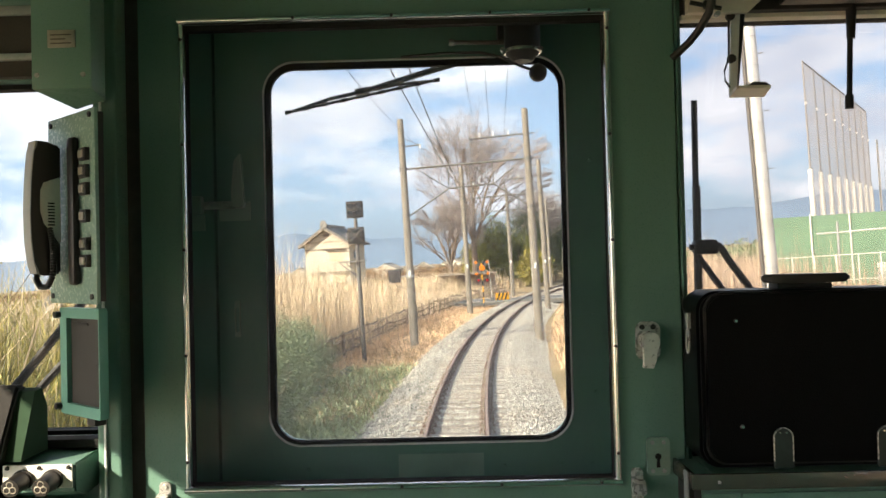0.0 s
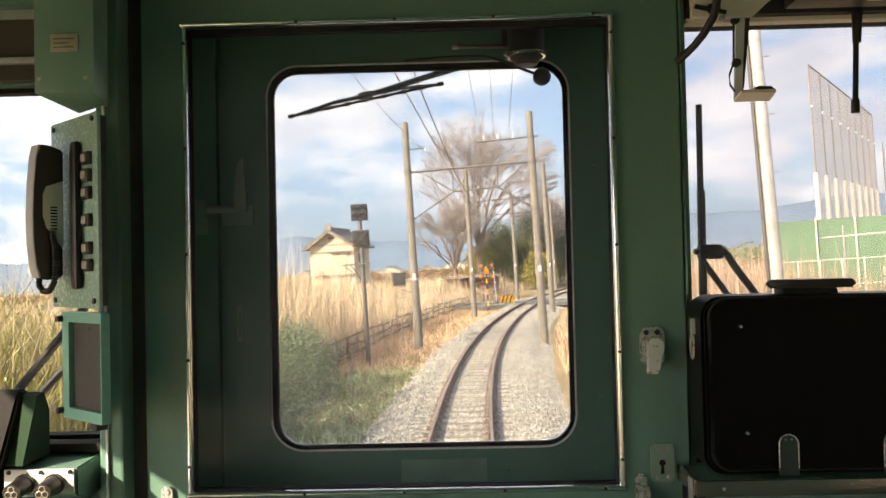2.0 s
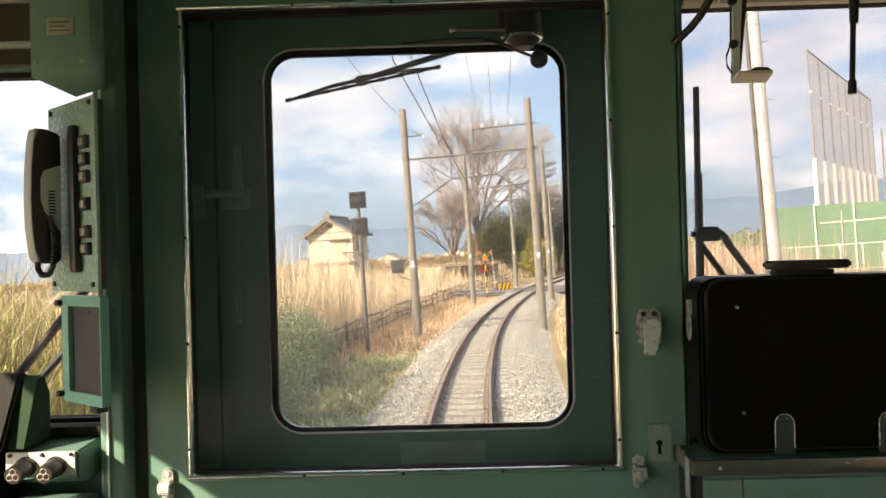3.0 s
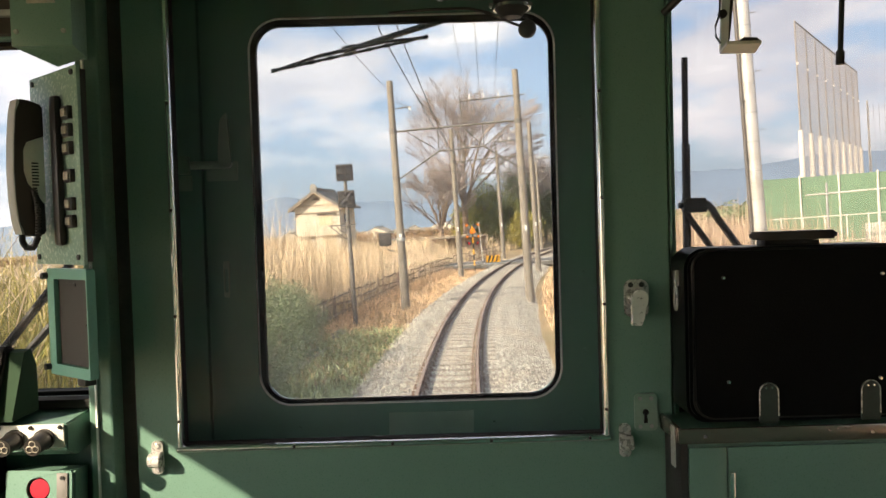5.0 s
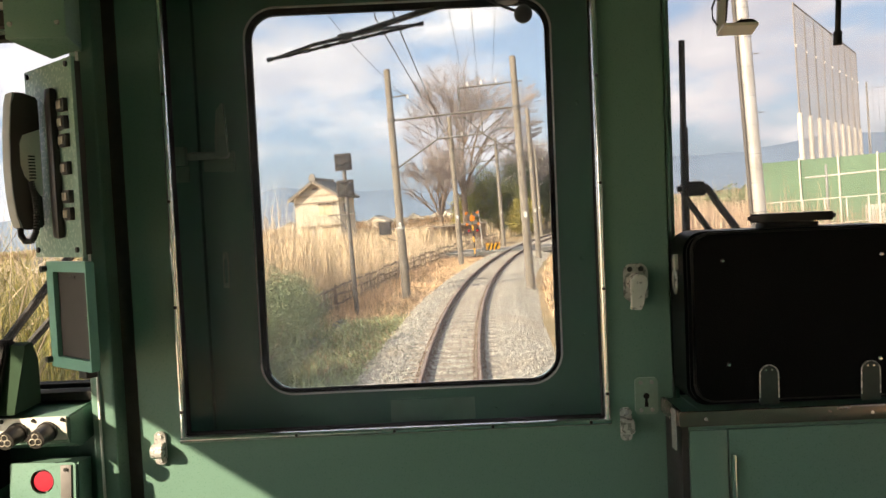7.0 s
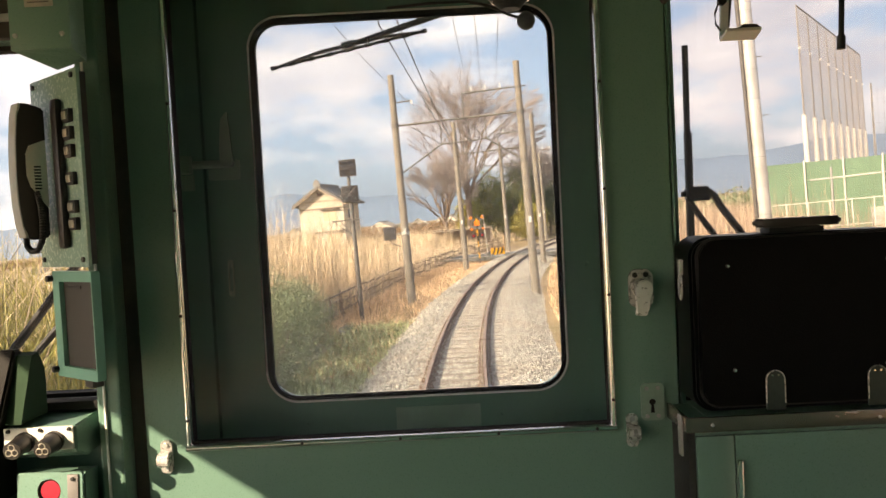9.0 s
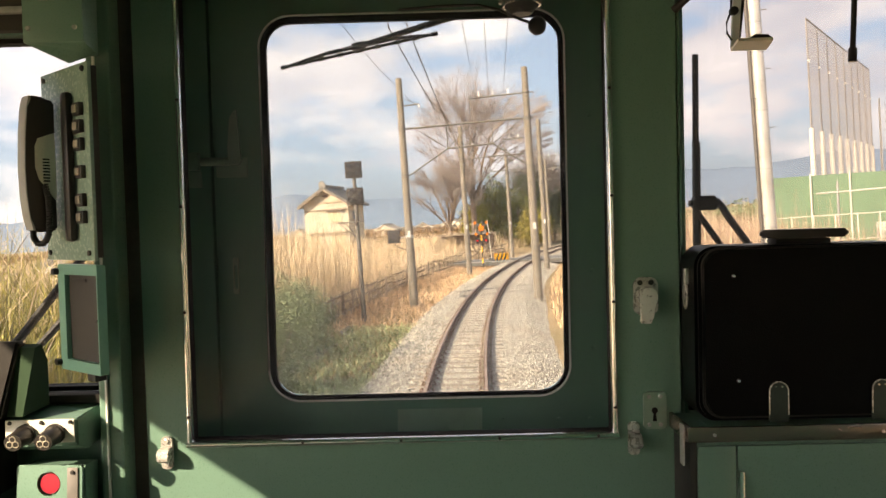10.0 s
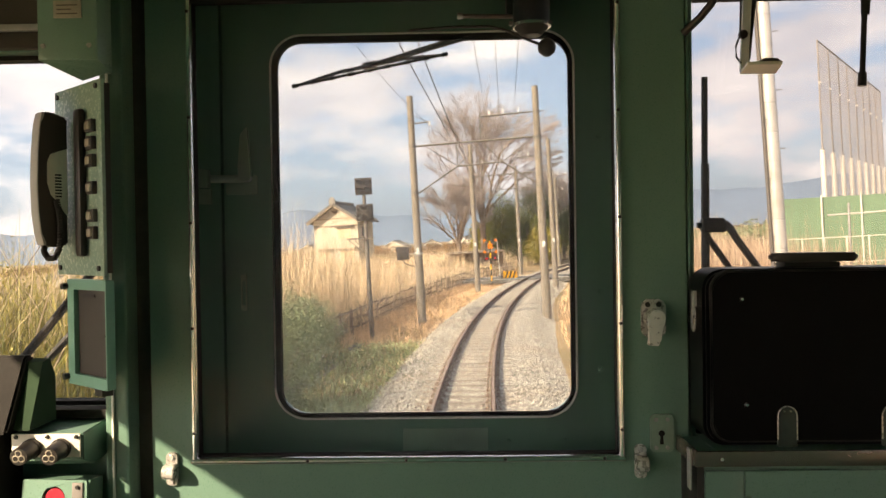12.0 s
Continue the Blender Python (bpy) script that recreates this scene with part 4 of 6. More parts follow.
bmesh.ops.bevel(bm, geom=[e for e in bm.edges if abs(e.verts[0].co.z - e.verts[1].co.z) < 1e-5], offset=0.004, segments=3, affect="EDGES")
part("handle", bm, "black", bag, "flat oval black carrying handle")
part("handle_base", B(0.575, 0.667, 1.335, 1.375, 3.046, 3.058, bevel=0.002), "black", bag)
bm = bmesh.new()
ring = [(0.4245, 1.345 + 0.009 * math.cos(a), 2.965 + 0.021 * math.sin(a)) for a in (math.tau * i / 20 for i in range(21))]
tube(bm, ring, 0.0022, 6)
rg = part("ring", bm, "chrome", bag, "chrome strap ring")
part("ring_lug", B(0.4225, 0.4295, 1.338, 1.352, 2.985, 3.012, bevel=0.0015), "chrome", rg)

# ---- fittings over the right windscreen ----
vis = thing("sun_visor", "folded cream sun visor above the windscreen", "visor", (0.85, 1.3, 3.6))
bm = bmesh.new()
prism(bm, [(0.446, 3.529), (0.552, 3.529), (0.592, 3.565), (0.598, 3.65), (0.446, 3.65)], "y", 1.362, 1.377)
part("board", bm, "cream_light", vis)
part("header", B(0.602, 1.34, 1.30, 1.36, 3.536, 3.65, bevel=0.004), "black", vis, "dark header box")
part("dark_band", B(0.445, 1.34, 1.378, 1.4195, 3.5355, 3.605, bevel=0.003), "black", vis)
part("bottom_lip", B(0.445, 1.34, 1.395, 1.4195, 3.5275, 3.537, bevel=0.002), "cream_light", vis)
for x in (0.725, 0.815):
    bm = bmesh.new()
    prism(bm, [(x - 0.022, 3.548), (x + 0.022, 3.548), (x + 0.012, 3.528), (x - 0.012, 3.528)], "y", 1.284, 1.2995)
    part("bracket", bm, "cream", vis)
part("hinge_rod", R((0.447, 1.35, 3.543), (0.5, 1.352, 3.532), 0.004, seg=8), "dark_metal", vis)
part("catch_plate", B(0.472, 0.492, 1.352, 1.3625, 3.534, 3.548, bevel=0.002), "dark_metal", vis)
part("stud", R((0.495, 1.362, 3.524), (0.495, 1.352, 3.524), 0.0045, seg=12), "chrome", vis)
mb = thing("mirror_bracket", "hanging metal bracket with a small flat foot and thin cable", "bracket", (0.55, 1.39, 3.6))
bm = bmesh.new()
prism(bm, [(0.534, 3.60), (0.559, 3.60), (0.5385, 3.404), (0.530, 3.389), (0.5235, 3.391)], "y", 1.388, 1.3945)
part("arm", bm, "pale_line", mb, "pale zinc-plated arm")
bm = bmesh.new()
prism(bm, [(0.550, 3.60), (0.561, 3.60), (0.540, 3.41), (0.5372, 3.403)], "y", 1.3865, 1.388)
part("dark_face", bm, "black", mb)
bm = bmesh.new()
prism(bm, [(0.5245, 1.394), (0.586, 1.394), (0.567, 1.318), (0.510, 1.318)], "z", 3.386, 3.391)
part("foot", bm, "cream_light", mb)
bm = bmesh.new()
prism(bm, [(0.531, 3.391), (0.539, 3.398), (0.561, 3.397), (0.568, 3.391)], "y", 1.322, 1.36)
part("pad", bm, "black", mb)
for z in (3.527, 3.452):
    part("cable_clip", R((0.526, 1.386, z), (0.526, 1.378, z), 0.0075, seg=10), "black", mb)
bm = bmesh.new()
tube(bm, [(0.529, 1.384, 3.59), (0.524, 1.384, 3.527), (0.522, 1.384, 3.452), (0.514, 1.384, 3.432), (0.515, 1.384, 3.414), (0.523, 1.384, 3.402)], 0.0018, 6)
part("cable", bm, "black", mb)
st = thing("hand_grip", "black hanging grip rod over the windscreen", "handle", (0.745, 1.41, 3.6))
part("rod", R((0.7405, 1.385, 3.6), (0.7312, 1.385, 3.378), 0.0048, seg=10), "black", st)
part("sleeve", R((0.7395, 1.385, 3.548), (0.737, 1.385, 3.483), 0.0092, 0.007, seg=12), "black", st)
part("tip", R((0.7314, 1.385, 3.383), (0.7305, 1.385, 3.36), 0.0072, seg=12), "black", st)
bm = bmesh.new()
tube(bm, [(0.424, 1.384, 3.457), (0.432, 1.375, 3.464), (0.446, 1.36, 3.477), (0.458, 1.34, 3.493), (0.468, 1.32, 3.515), (0.474, 1.31, 3.55), (0.477, 1.3, 3.655)], 0.0068, 10)
single("cable", bm, "black", "thick black cable hanging from the ceiling", "cable", at=(0.47, 1.3, 3.655))

# the train leans with the canted track
bpy.context.view_layer.update()
for ob in list(scene.objects):
    if ob.parent is None and ob.type in ("MESH", "EMPTY"):
        ob.matrix_basis = CANT @ ob.matrix_basis


# ---- outside: the line of the track ----
RAD, TH0, X0 = 235.0, -0.03, 0.03
LEAN = math.tan(radians(2.4))


def line(s, off=0.0, z=0.0):
    """A point s metres ahead along the curving track, off metres to its right."""
    th = TH0 + s / RAD
    x = X0 + RAD * (math.cos(TH0) - math.cos(th))
    y = RAD * (math.sin(th) - math.sin(TH0))
    return Vector((x + off * math.cos(th), y - off * math.sin(th), z))


def yaw_at(s):
    return -math.degrees(TH0 + s / RAD)


rng = np.random.default_rng(7)
GZ = -0.5


def line_np(s, off):
    th = TH0 + s / RAD
    return np.stack([X0 + RAD * (math.cos(TH0) - np.cos(th)) + off * np.cos(th), RAD * (np.sin(th) - math.sin(TH0)) - off * np.sin(th)], 1)


# ground: one sheet to the horizon
def steps(limit):
    out = [0.0]
    d = 4.0
    while out[-1] < limit:
        out.append(out[-1] + d)
        d *= 1.22 if out[-1] > 80 else 1.0
    return [-v for v in out[:0:-1]] + out


gs = steps(4000)
gv = [(x, y, GZ - 0.0 + (0.10 * noise.noise(Vector((x * 0.11, y * 0.11, 3))) if abs(x) < 90 and abs(y) < 200 else 0.0)) for y in gs for x in gs]
n = len(gs)
gf = [(j * n + i, j * n + i + 1, (j + 1) * n + i + 1, (j + 1) * n + i) for j in range(n - 1) for i in range(n - 1)]
tagged(new("ground", raw("ground", gv, gf, "ground")), "dry winter grass and earth reaching to the horizon", "ground", kind="structure")

# ballast bed
PROFILE = ((-2.5, -0.64), (-2.1, -0.48), (-1.55, -0.19), (-1.2, -0.15), (-1.02, -0.175), (-0.56, -0.175), (0, -0.175), (0.56, -0.175), (1.02, -0.175), (1.2, -0.15), (1.75, -0.19), (2.4, -0.40), (2.9, -0.62))
bv, bf = [], []
ss = np.arange(-60, 150, 0.5)
for s in ss:
    for o, z in PROFILE:
        p = line(s, o, z - o * LEAN)
        p.z += 0.02 * noise.noise(p * 1.3) + 0.008 * noise.noise(p * 6)
        bv.append(tuple(p))
k = len(PROFILE)
bf = [(i * k + j, i * k + j + 1, (i + 1) * k + j + 1, (i + 1) * k + j) for i in range(len(ss) - 1) for j in range(k - 1)]
tagged(new("ballast_bed", raw("ballast_bed", bv, bf, "ballast")), "grey crushed-stone bed under the railway track", "ballast", kind="structure")


def shards(name, mat, pos, size, label, category, flat=0.75):
    """Many small angular stones in one mesh."""
    n = len(pos)
    base = np.array([(1, 0, 0), (-1, 0, 0), (0, 1, 0), (0, -1, 0), (0, 0, 1), (0, 0, -1)], float)
    v = base[None] * (0.6 + 0.8 * rng.random((n, 6, 1))) + rng.normal(0, 0.22, (n, 6, 3))
    a = rng.random(n) * math.tau
    c, s = np.cos(a)[:, None], np.sin(a)[:, None]
    v = np.stack([v[..., 0] * c - v[..., 1] * s, v[..., 0] * s + v[..., 1] * c, v[..., 2] * flat], 2)
    v = v * size[:, None, None] + pos[:, None, :]
    tri = np.array([(0, 2, 4), (2, 1, 4), (1, 3, 4), (3, 0, 4), (2, 0, 5), (1, 2, 5), (3, 1, 5), (0, 3, 5)])
    f = (tri[None] + 6 * np.arange(n)[:, None, None]).reshape(-1, 3)
    return tagged(new(name, raw(name, v.reshape(-1, 3).tolist(), f.tolist(), mat)), label, category, kind="stuff")


N = 95000
s_ = 8 + 52 * rng.random(N) ** 1.4
o_ = rng.uniform(-2.15, 2.65, N)
keep = (np.abs(np.abs(o_) - 0.566) > 0.1) & ~((np.abs((s_ - 5 + 0.31) % 0.62 - 0.31) < 0.1) & (np.abs(o_) < 0.8) & (rng.random(N) < 0.45))
s_, o_ = s_[keep], o_[keep]
zz = np.interp(o_, [a for a, b in PROFILE], [b for a, b in PROFILE]) - o_ * LEAN
xy = line_np(s_, o_)
shards("ballast_stones", "stone", np.column_stack([xy, zz + 0.014]), rng.uniform(0.014, 0.033, len(s_)), "loose grey and tan crushed stones between and beside the rails", "ballast", 0.7)


# rails
def rail(off, name):
    t = thing(name, "rusty steel rail with a worn bright running surface", "rail", tuple(line(0, off, -0.1)), group="rails of the track")
    prof = [(-0.06, -0.155), (0.06, -0.155), (0.06, -0.143), (0.012, -0.125), (0.009, -0.045), (0.033, -0.035), (0.033, -0.003), (0.026, 0), (-0.026, 0), (-0.033, -0.003), (-0.033, -0.035), (-0.009, -0.045), (-0.012, -0.125), (-0.06, -0.143)]
    for nm, pf, mt in (("web", prof, "rail"), ("head", [(-0.028, 0.0005), (0.028, 0.0005), (0.027, 0.0025), (-0.027, 0.0025)], "rail_top")):
        bm = bmesh.new()
        rows = [[bm.verts.new(line(s, off + o, z - (off + o) * LEAN)) for o, z in pf] for s in np.arange(-55, 145, 1.0)]
        for a, b in zip(rows, rows[1:]):
            for i in range(len(pf)):
                j = (i + 1) % len(pf)
                bm.faces.new((a[i], a[j], b[j], b[i]))
        part(nm, bm, mt, t, smooth=30)


rail(-0.5665, "rail")
rail(0.5665, "rail")

# sleepers with their rail clips, one mesh shared
bm = B(-1.0, 1.0, -0.11, 0.11, -0.28, -0.145, bevel=0.02)
for o in (-0.5665, 0.5665):
    for d in (-0.085, 0.085):
        box(bm, o + d - 0.035, o + d + 0.035, -0.05, 0.05, -0.146, -0.10, bevel=0.008)
sl = finish(bm, "sleeper", "sleeper", 40)
tie = thing("track_sleepers", "row of dusty sleepers set in the stone bed", "sleepers", tuple(line(0, 0, -0.28)), kind="structure")
for i in range(150):
    s = 5 + i * 0.62
    p = line(s)
    o = new("sleeper", sl)
    o.parent = tie
    o.matrix_basis = Matrix.Translation(-origin(tie)) @ pose(p.x, p.y, 0, 0, 0, yaw_at(s) + rng.normal(0, 0.5)) @ pose(0, 0, 0, 0, 2.4, 0)


fast = thing("rail_fastenings", "rusty clips holding the rails to the sleepers", "rail clips", tuple(line(0, 0, -0.15)), kind="structure")
bm = B(-0.045, 0.045, -0.05, 0.05, -0.15, -0.105, bevel=0.01)
rod(bm, (0, 0, -0.11), (0, 0, -0.06), 0.02, seg=6)
clip_me = finish(bm, "rail_clip", "rail", 40)
for i in range(75):
    s = 5 + i * 0.62
    for o_r in (-0.5665, 0.5665):
        for dd in (-0.105, 0.105):
            p = line(s, o_r + dd)
            c = new("rail_clip", clip_me)
            c.parent = fast
            c.matrix_basis = Matrix.Translation(-origin(fast)) @ pose(p.x, p.y, -(o_r + dd) * LEAN, 0, 2.4, yaw_at(s))


# ---- overhead line portals ----
LO, RO, HP = -3.12, 2.05, 9.4
WIDER = {33.6: 0.2}
PORTALS = (-9.0, 8.2, 33.6, 52.1, 70.6, 89.0, 107.5)


def pole(s, off, label):
    p = line(s, off, -0.6)
    t = thing("catenary_pole", label, "pole", tuple(p), group="poles along the track")
    part("shaft", R(p, (p.x, p.y, HP), 0.19, 0.135, seg=18), "concrete", t)
    for z, r in ((7.25, 0.165), (5.25, 0.175), (8.3, 0.155)):
        part("band", R((p.x, p.y, z - 0.05), (p.x, p.y, z + 0.05), r, seg=16), "galv_old", t)
    part("pole_plate", B(-0.06, 0.06, -0.205, -0.195, 2.6, 2.85, m=Matrix.Translation((p.x, p.y, 0))), "white_mark", t, "small white plate")
    return t


def portal(s):
    a, b = line(s, LO), line(s, RO + WIDER.get(s, 0))
    d = (b - a).normalized()
    W = (b - a).length

    def at(u, z):
        return a + d * (W * u) + Vector((0, 0, z))
    t = thing("overhead_beam", "galvanised steel truss beam spanning two concrete poles", "beam", tuple(at(0.5, 7.25)), group="beams over the track")
    bm = bmesh.new()
    rod(bm, at(-0.03, 7.22), at(1.05, 7.28), 0.045, seg=8)
    part("top_chord", bm, "galv_old", t)
    part("bottom_chord", R(at(0.36, 6.25), at(0.72, 6.3), 0.035, seg=8), "galv_old", t)
    for p, q in (((0.36, 6.25), (0.03, 5.2)), ((0.72, 6.3), (0.98, 5.3))):
        part("knee_brace", R(at(*p), at(*q), 0.035, seg=8), "galv_old", t)
    for p, q in (((0.36, 6.25), (0.36, 7.23)), ((0.36, 6.25), (0.1, 7.22)), ((0.72, 6.3), (0.72, 7.26)), ((0.72, 6.3), (0.96, 7.26)), ((0.55, 7.24), (0.72, 6.3)), ((0.55, 7.24), (0.36, 6.25))):
        part("web_bar", R(at(*p), at(*q), 0.024, seg=6), "galv_old", t)
    for u in (0.0, 1.0):
        part("clamp", R(at(u, 7.16), at(u, 7.34), 0.175, seg=14), "galv_old", t)
    dr = part("dropper", R(at(0.55, 6.28), at(0.55, 5.75), 0.02, seg=6), "galv_old", t)
    bm = bmesh.new()
    for i in range(4):
        rod(bm, at(0.55, 5.98 - i * 0.07), at(0.55, 5.95 - i * 0.07), 0.06, 0.03, seg=10)
    part("insulator", bm, "porcelain", dr)
    part("steady_arm", R(at(0.3, 5.45), at(0.57, 5.25), 0.018, seg=6), "galv_old", t)
    arm = thing("cross_arm", "steel cross arm carrying three white insulators", "cross arm", tuple(at(1.0, 8.3)), group="cross arms on the poles")
    part("arm", R(at(0.55, 8.28), at(1.06, 8.34), 0.035, seg=8), "galv_old", arm)
    part("hanger", R(at(0.555, 7.26), at(0.555, 8.4), 0.025, seg=6), "galv_old", arm)
    for u in (0.63, 0.74, 0.86):
        bm = R(at(u, 8.33), at(u, 8.55), 0.03, seg=8)
        rod(bm, at(u, 8.40), at(u, 8.43), 0.07, 0.04, seg=10)
        rod(bm, at(u, 8.47), at(u, 8.50), 0.06, 0.03, seg=10)
        part("insulator", bm, "porcelain", arm)
    sa = thing("side_arm", "short steel arm near the pole top", "arm", tuple(at(0, 8.3)), group="side arms on the poles")
    part("arm", R(at(-0.02, 8.2), at(0.16, 8.24), 0.03, seg=8), "galv_old", sa)
    part("strut", R(at(0.0, 8.6), at(0.14, 8.24), 0.014, seg=6), "galv_old", sa)
    part("insulator", R(at(0.15, 8.24), at(0.15, 8.08), 0.05, 0.035, seg=10), "porcelain", sa)


for s in PORTALS:
    pole(s, LO, "tall tapered grey concrete pole beside the track")
    pole(s, RO + WIDER.get(s, 0), "tall tapered grey concrete pole carrying cross arms")
    portal(s)


def wire(pts, r, label, sag=0.0):
    out = []
    for a, b in zip(pts, pts[1:]):
        for i in range(8):
            u = i / 8
            p = a.lerp(b, u)
            p.z -= sag * 4 * u * (1 - u)
            out.append(p)
    out.append(pts[-1])
    bm = bmesh.new()
    tube(bm, out, r * 0.75, 5)
    c = out[0]
    return single("overhead_wire", bm, "wire", label, "wire", group="overhead wires", at=tuple(c))


def span(u, z):
    off = LO + (RO - LO) * u
    return [line(s, off, z) for s in PORTALS]


wire(span(0.55, 5.78), 0.012, "dark messenger wire over the track", 0.45)
wire(span(0.55, 5.15), 0.010, "dark contact wire over the track", 0.03)
for u in (0.63, 0.74, 0.86):
    wire(span(u, 8.56), 0.010, "thin feeder wire on white insulators", 0.3)
wire(span(0.0, 8.95), 0.014, "thin earth wire along the pole tops", 0.35)

# ---- signal ----
sp = Vector((-3.42, 30.0, -0.6))
sg = thing("railway_signal", "two-headed railway signal on a slim post", "signal", tuple(sp))
part("post", R(sp, (sp.x, sp.y, 5.2), 0.095, 0.07, seg=14), "galv_old", sg)
for z0, z1 in ((5.02, 5.66), (4.02, 4.66)):
    hd = part("head", B(sp.x - 0.32, sp.x + 0.32, sp.y - 0.12, sp.y + 0.05, z0, z1, bevel=0.02), "signal_black", sg, "square dark signal head")
    for dx in (-0.155, 0.155):
        for dz in (0.165, 0.46):
            part("lens", R((sp.x + dx, sp.y - 0.12, z0 + dz), (sp.x + dx, sp.y - 0.14, z0 + dz), 0.095, seg=16), "lens", hd)
            bm = bmesh.new()
            for i in range(8):
                a0, a1 = math.pi * i / 8, math.pi * (i + 1) / 8
                vs = [bm.verts.new((sp.x + dx + 0.11 * math.cos(a), y, z0 + dz + 0.11 * math.sin(a))) for a, y in ((a0, sp.y - 0.12), (a1, sp.y - 0.12), (a1, sp.y - 0.28), (a0, sp.y - 0.28))]
                bm.faces.new(vs)
            bmesh.ops.solidify(bm, geom=bm.faces[:], thickness=0.006)
            part("hood", bm, "signal_black", hd)
    if z0 < 5:
        bm = bmesh.new()
        for a in (45, -45):
            box(bm, -0.32, 0.32, -0.004, 0.004, -0.018, 0.018, m=Matrix.Translation((sp.x, sp.y - 0.3, (z0 + z1) / 2)) @ pose(0, 0, 0, 0, a, 0))
        part("cross_bars", bm, "galv_old", hd, "pale crossed bars over an unused head")
part("platform", B(sp.x - 0.75, sp.x + 0.3, sp.y - 0.2, sp.y + 0.3, 3.33, 3.38), "galv_old", sg)
for dx in (-0.7, -0.45):
    part("brace", R((sp.x + dx, sp.y, 3.33), (sp.x, sp.y, 2.7), 0.02, seg=6), "galv_old", sg)
pb = line(33.6, LO)
spk = thing("pole_box", "small black box on a bracket clamped to a pole", "box", (pb.x, pb.y, 2.9))
part("body", B(pb.x - 0.92, pb.x - 0.4, pb.y - 0.3, pb.y - 0.05, 2.36, 2.92, bevel=0.03), "signal_black", spk)
part("bracket", R((pb.x - 0.6, pb.y - 0.1, 2.6), (pb.x, pb.y - 0.02, 2.6), 0.025, seg=6), "galv", spk)
part("clamp", R((pb.x, pb.y, 2.54), (pb.x, pb.y, 2.66), 0.2, seg=14), "galv", spk)
bm = bmesh.new()
tube(bm, [(pb.x - 0.65, pb.y - 0.1, 2.42), (pb.x - 0.6, pb.y - 0.1, 2.2), (pb.x - 0.35, pb.y - 0.1, 2.1), (pb.x - 0.19, pb.y - 0.08, 2.05)], 0.02, 6)
part("cable", bm, "black", spk)

# ---- fence along the reed field ----
fe = thing("fence", "low weathered wooden post-and-rail fence beside the track", "fence", tuple(line(30, -5.4, GZ)))
fp0 = line(30, -5.4, GZ)
post_me = finish(R((0, 0, -0.1), (0, 0, 1.15), 0.06, 0.042, seg=8), "post", "old_wood", 40)
picket_me = finish(R((0, 0, -0.1), (0, 0, 1.0), 0.026, 0.018, seg=6), "picket", "old_wood", 40)
rail_me = finish(R((0, 0, 0), (0, 1.62, 0), 0.043, seg=7), "rail_bar", "old_wood", 40)
for i in range(34):
    s = 24 + i * 1.6
    p = line(s, -5.4, GZ) - fp0
    o = new("post", post_me)
    o.parent = fe
    o.matrix_basis = pose(p.x, p.y, p.z, rng.normal(0, 4), rng.normal(0, 4), 0)
    for k in range(3):
        q = line(s + 0.4 * (k + 1), -5.4, GZ) - fp0
        o = new("picket", picket_me)
        o.parent = fe
        o.matrix_basis = pose(q.x, q.y, q.z, rng.normal(0, 5), rng.normal(0, 5), 0) @ Matrix.Diagonal((1, 1, rng.uniform(0.75, 1.1), 1))
    for z in (0.35, 0.68, 1.0):
        o = new("rail_bar", rail_me)
        o.parent = fe
        o.matrix_basis = pose(p.x, p.y, p.z + z + rng.normal(0, 0.03), rng.normal(0, 1.5), 0, yaw_at(s) + rng.normal(0, 0.8))


# ---- plants ----
def blades(name, mat, xy, h, width, label, category, lean=0.25, z=GZ):
    """Standing blades or stems, each two faces, in one mesh."""
    n = len(xy)
    a = rng.random(n) * math.tau
    side = np.stack([np.cos(a), np.sin(a), np.zeros(n)], 1) * (width * (0.6 + 0.8 * rng.random(n)))[:, None]
    b = rng.random(n) * math.tau
    tip = np.stack([np.cos(b), np.sin(b), np.zeros(n)], 1) * (h * lean * rng.random(n))[:, None]
    base = np.column_stack([xy, np.full(n, z - 0.05)])
    mid = base + tip * 0.35 + np.column_stack([np.zeros((n, 2)), h * 0.6])
    top = base + tip + np.column_stack([np.zeros((n, 2)), h])
    v = np.stack([base - side, base + side, mid + side * 0.8, mid - side * 0.8, top], 1).reshape(-1, 3)
    f = []
    for i in range(n):
        k = i * 5
        f.append((k, k + 1, k + 2, k + 3))
        f.append((k + 3, k + 2, k + 4))
    return tagged(new(name, raw(name, v.tolist(), f, mat)), label, category, kind="stuff")


def along(n, s0, s1, o0, o1):
    return line_np(rng.uniform(s0, s1, n), rng.uniform(o0, o1, n))


def rnd(n, a, b):
    return rng.uniform(a, b, n)


blades("reeds", "reed", along(26000, 24, 75, -22, -6.0), rnd(26000, 0.6, 1.65), 0.012, "dense field of dry tan reeds behind the fence", "reeds", 1.5)
blades("reed_tangle", "reed_plume", along(16000, 22, 66, -16, -5.7), rnd(16000, 0.5, 1.7), 0.012, "bent and broken dry reeds at the field edge", "reeds", 1.3)
blades("reeds", "reed", along(7000, 70, 120, -40, -7), rnd(7000, 0.8, 1.5), 0.035, "far dry reeds beyond the field", "reeds", 0.4)
blades("reed_plumes", "reed_plume", along(1500, 26, 80, -18, -6.2), rnd(1500, 1.7, 2.7), 0.012, "pale feathery reed stems standing above the field", "reeds", 0.3)
blades("reeds", "reed", along(5000, 66, 90, -26, -8.5), rnd(5000, 1.0, 2.9), 0.03, "tall dry reeds in front of the farmhouse", "reeds", 0.5)
blades("dead_stalks", "reed_plume", along(260, 24, 38, -9.5, -6.6), rnd(260, 3.6, 6.2), 0.010, "tall thin dead stalks above the shrubs", "stalks", 0.2)
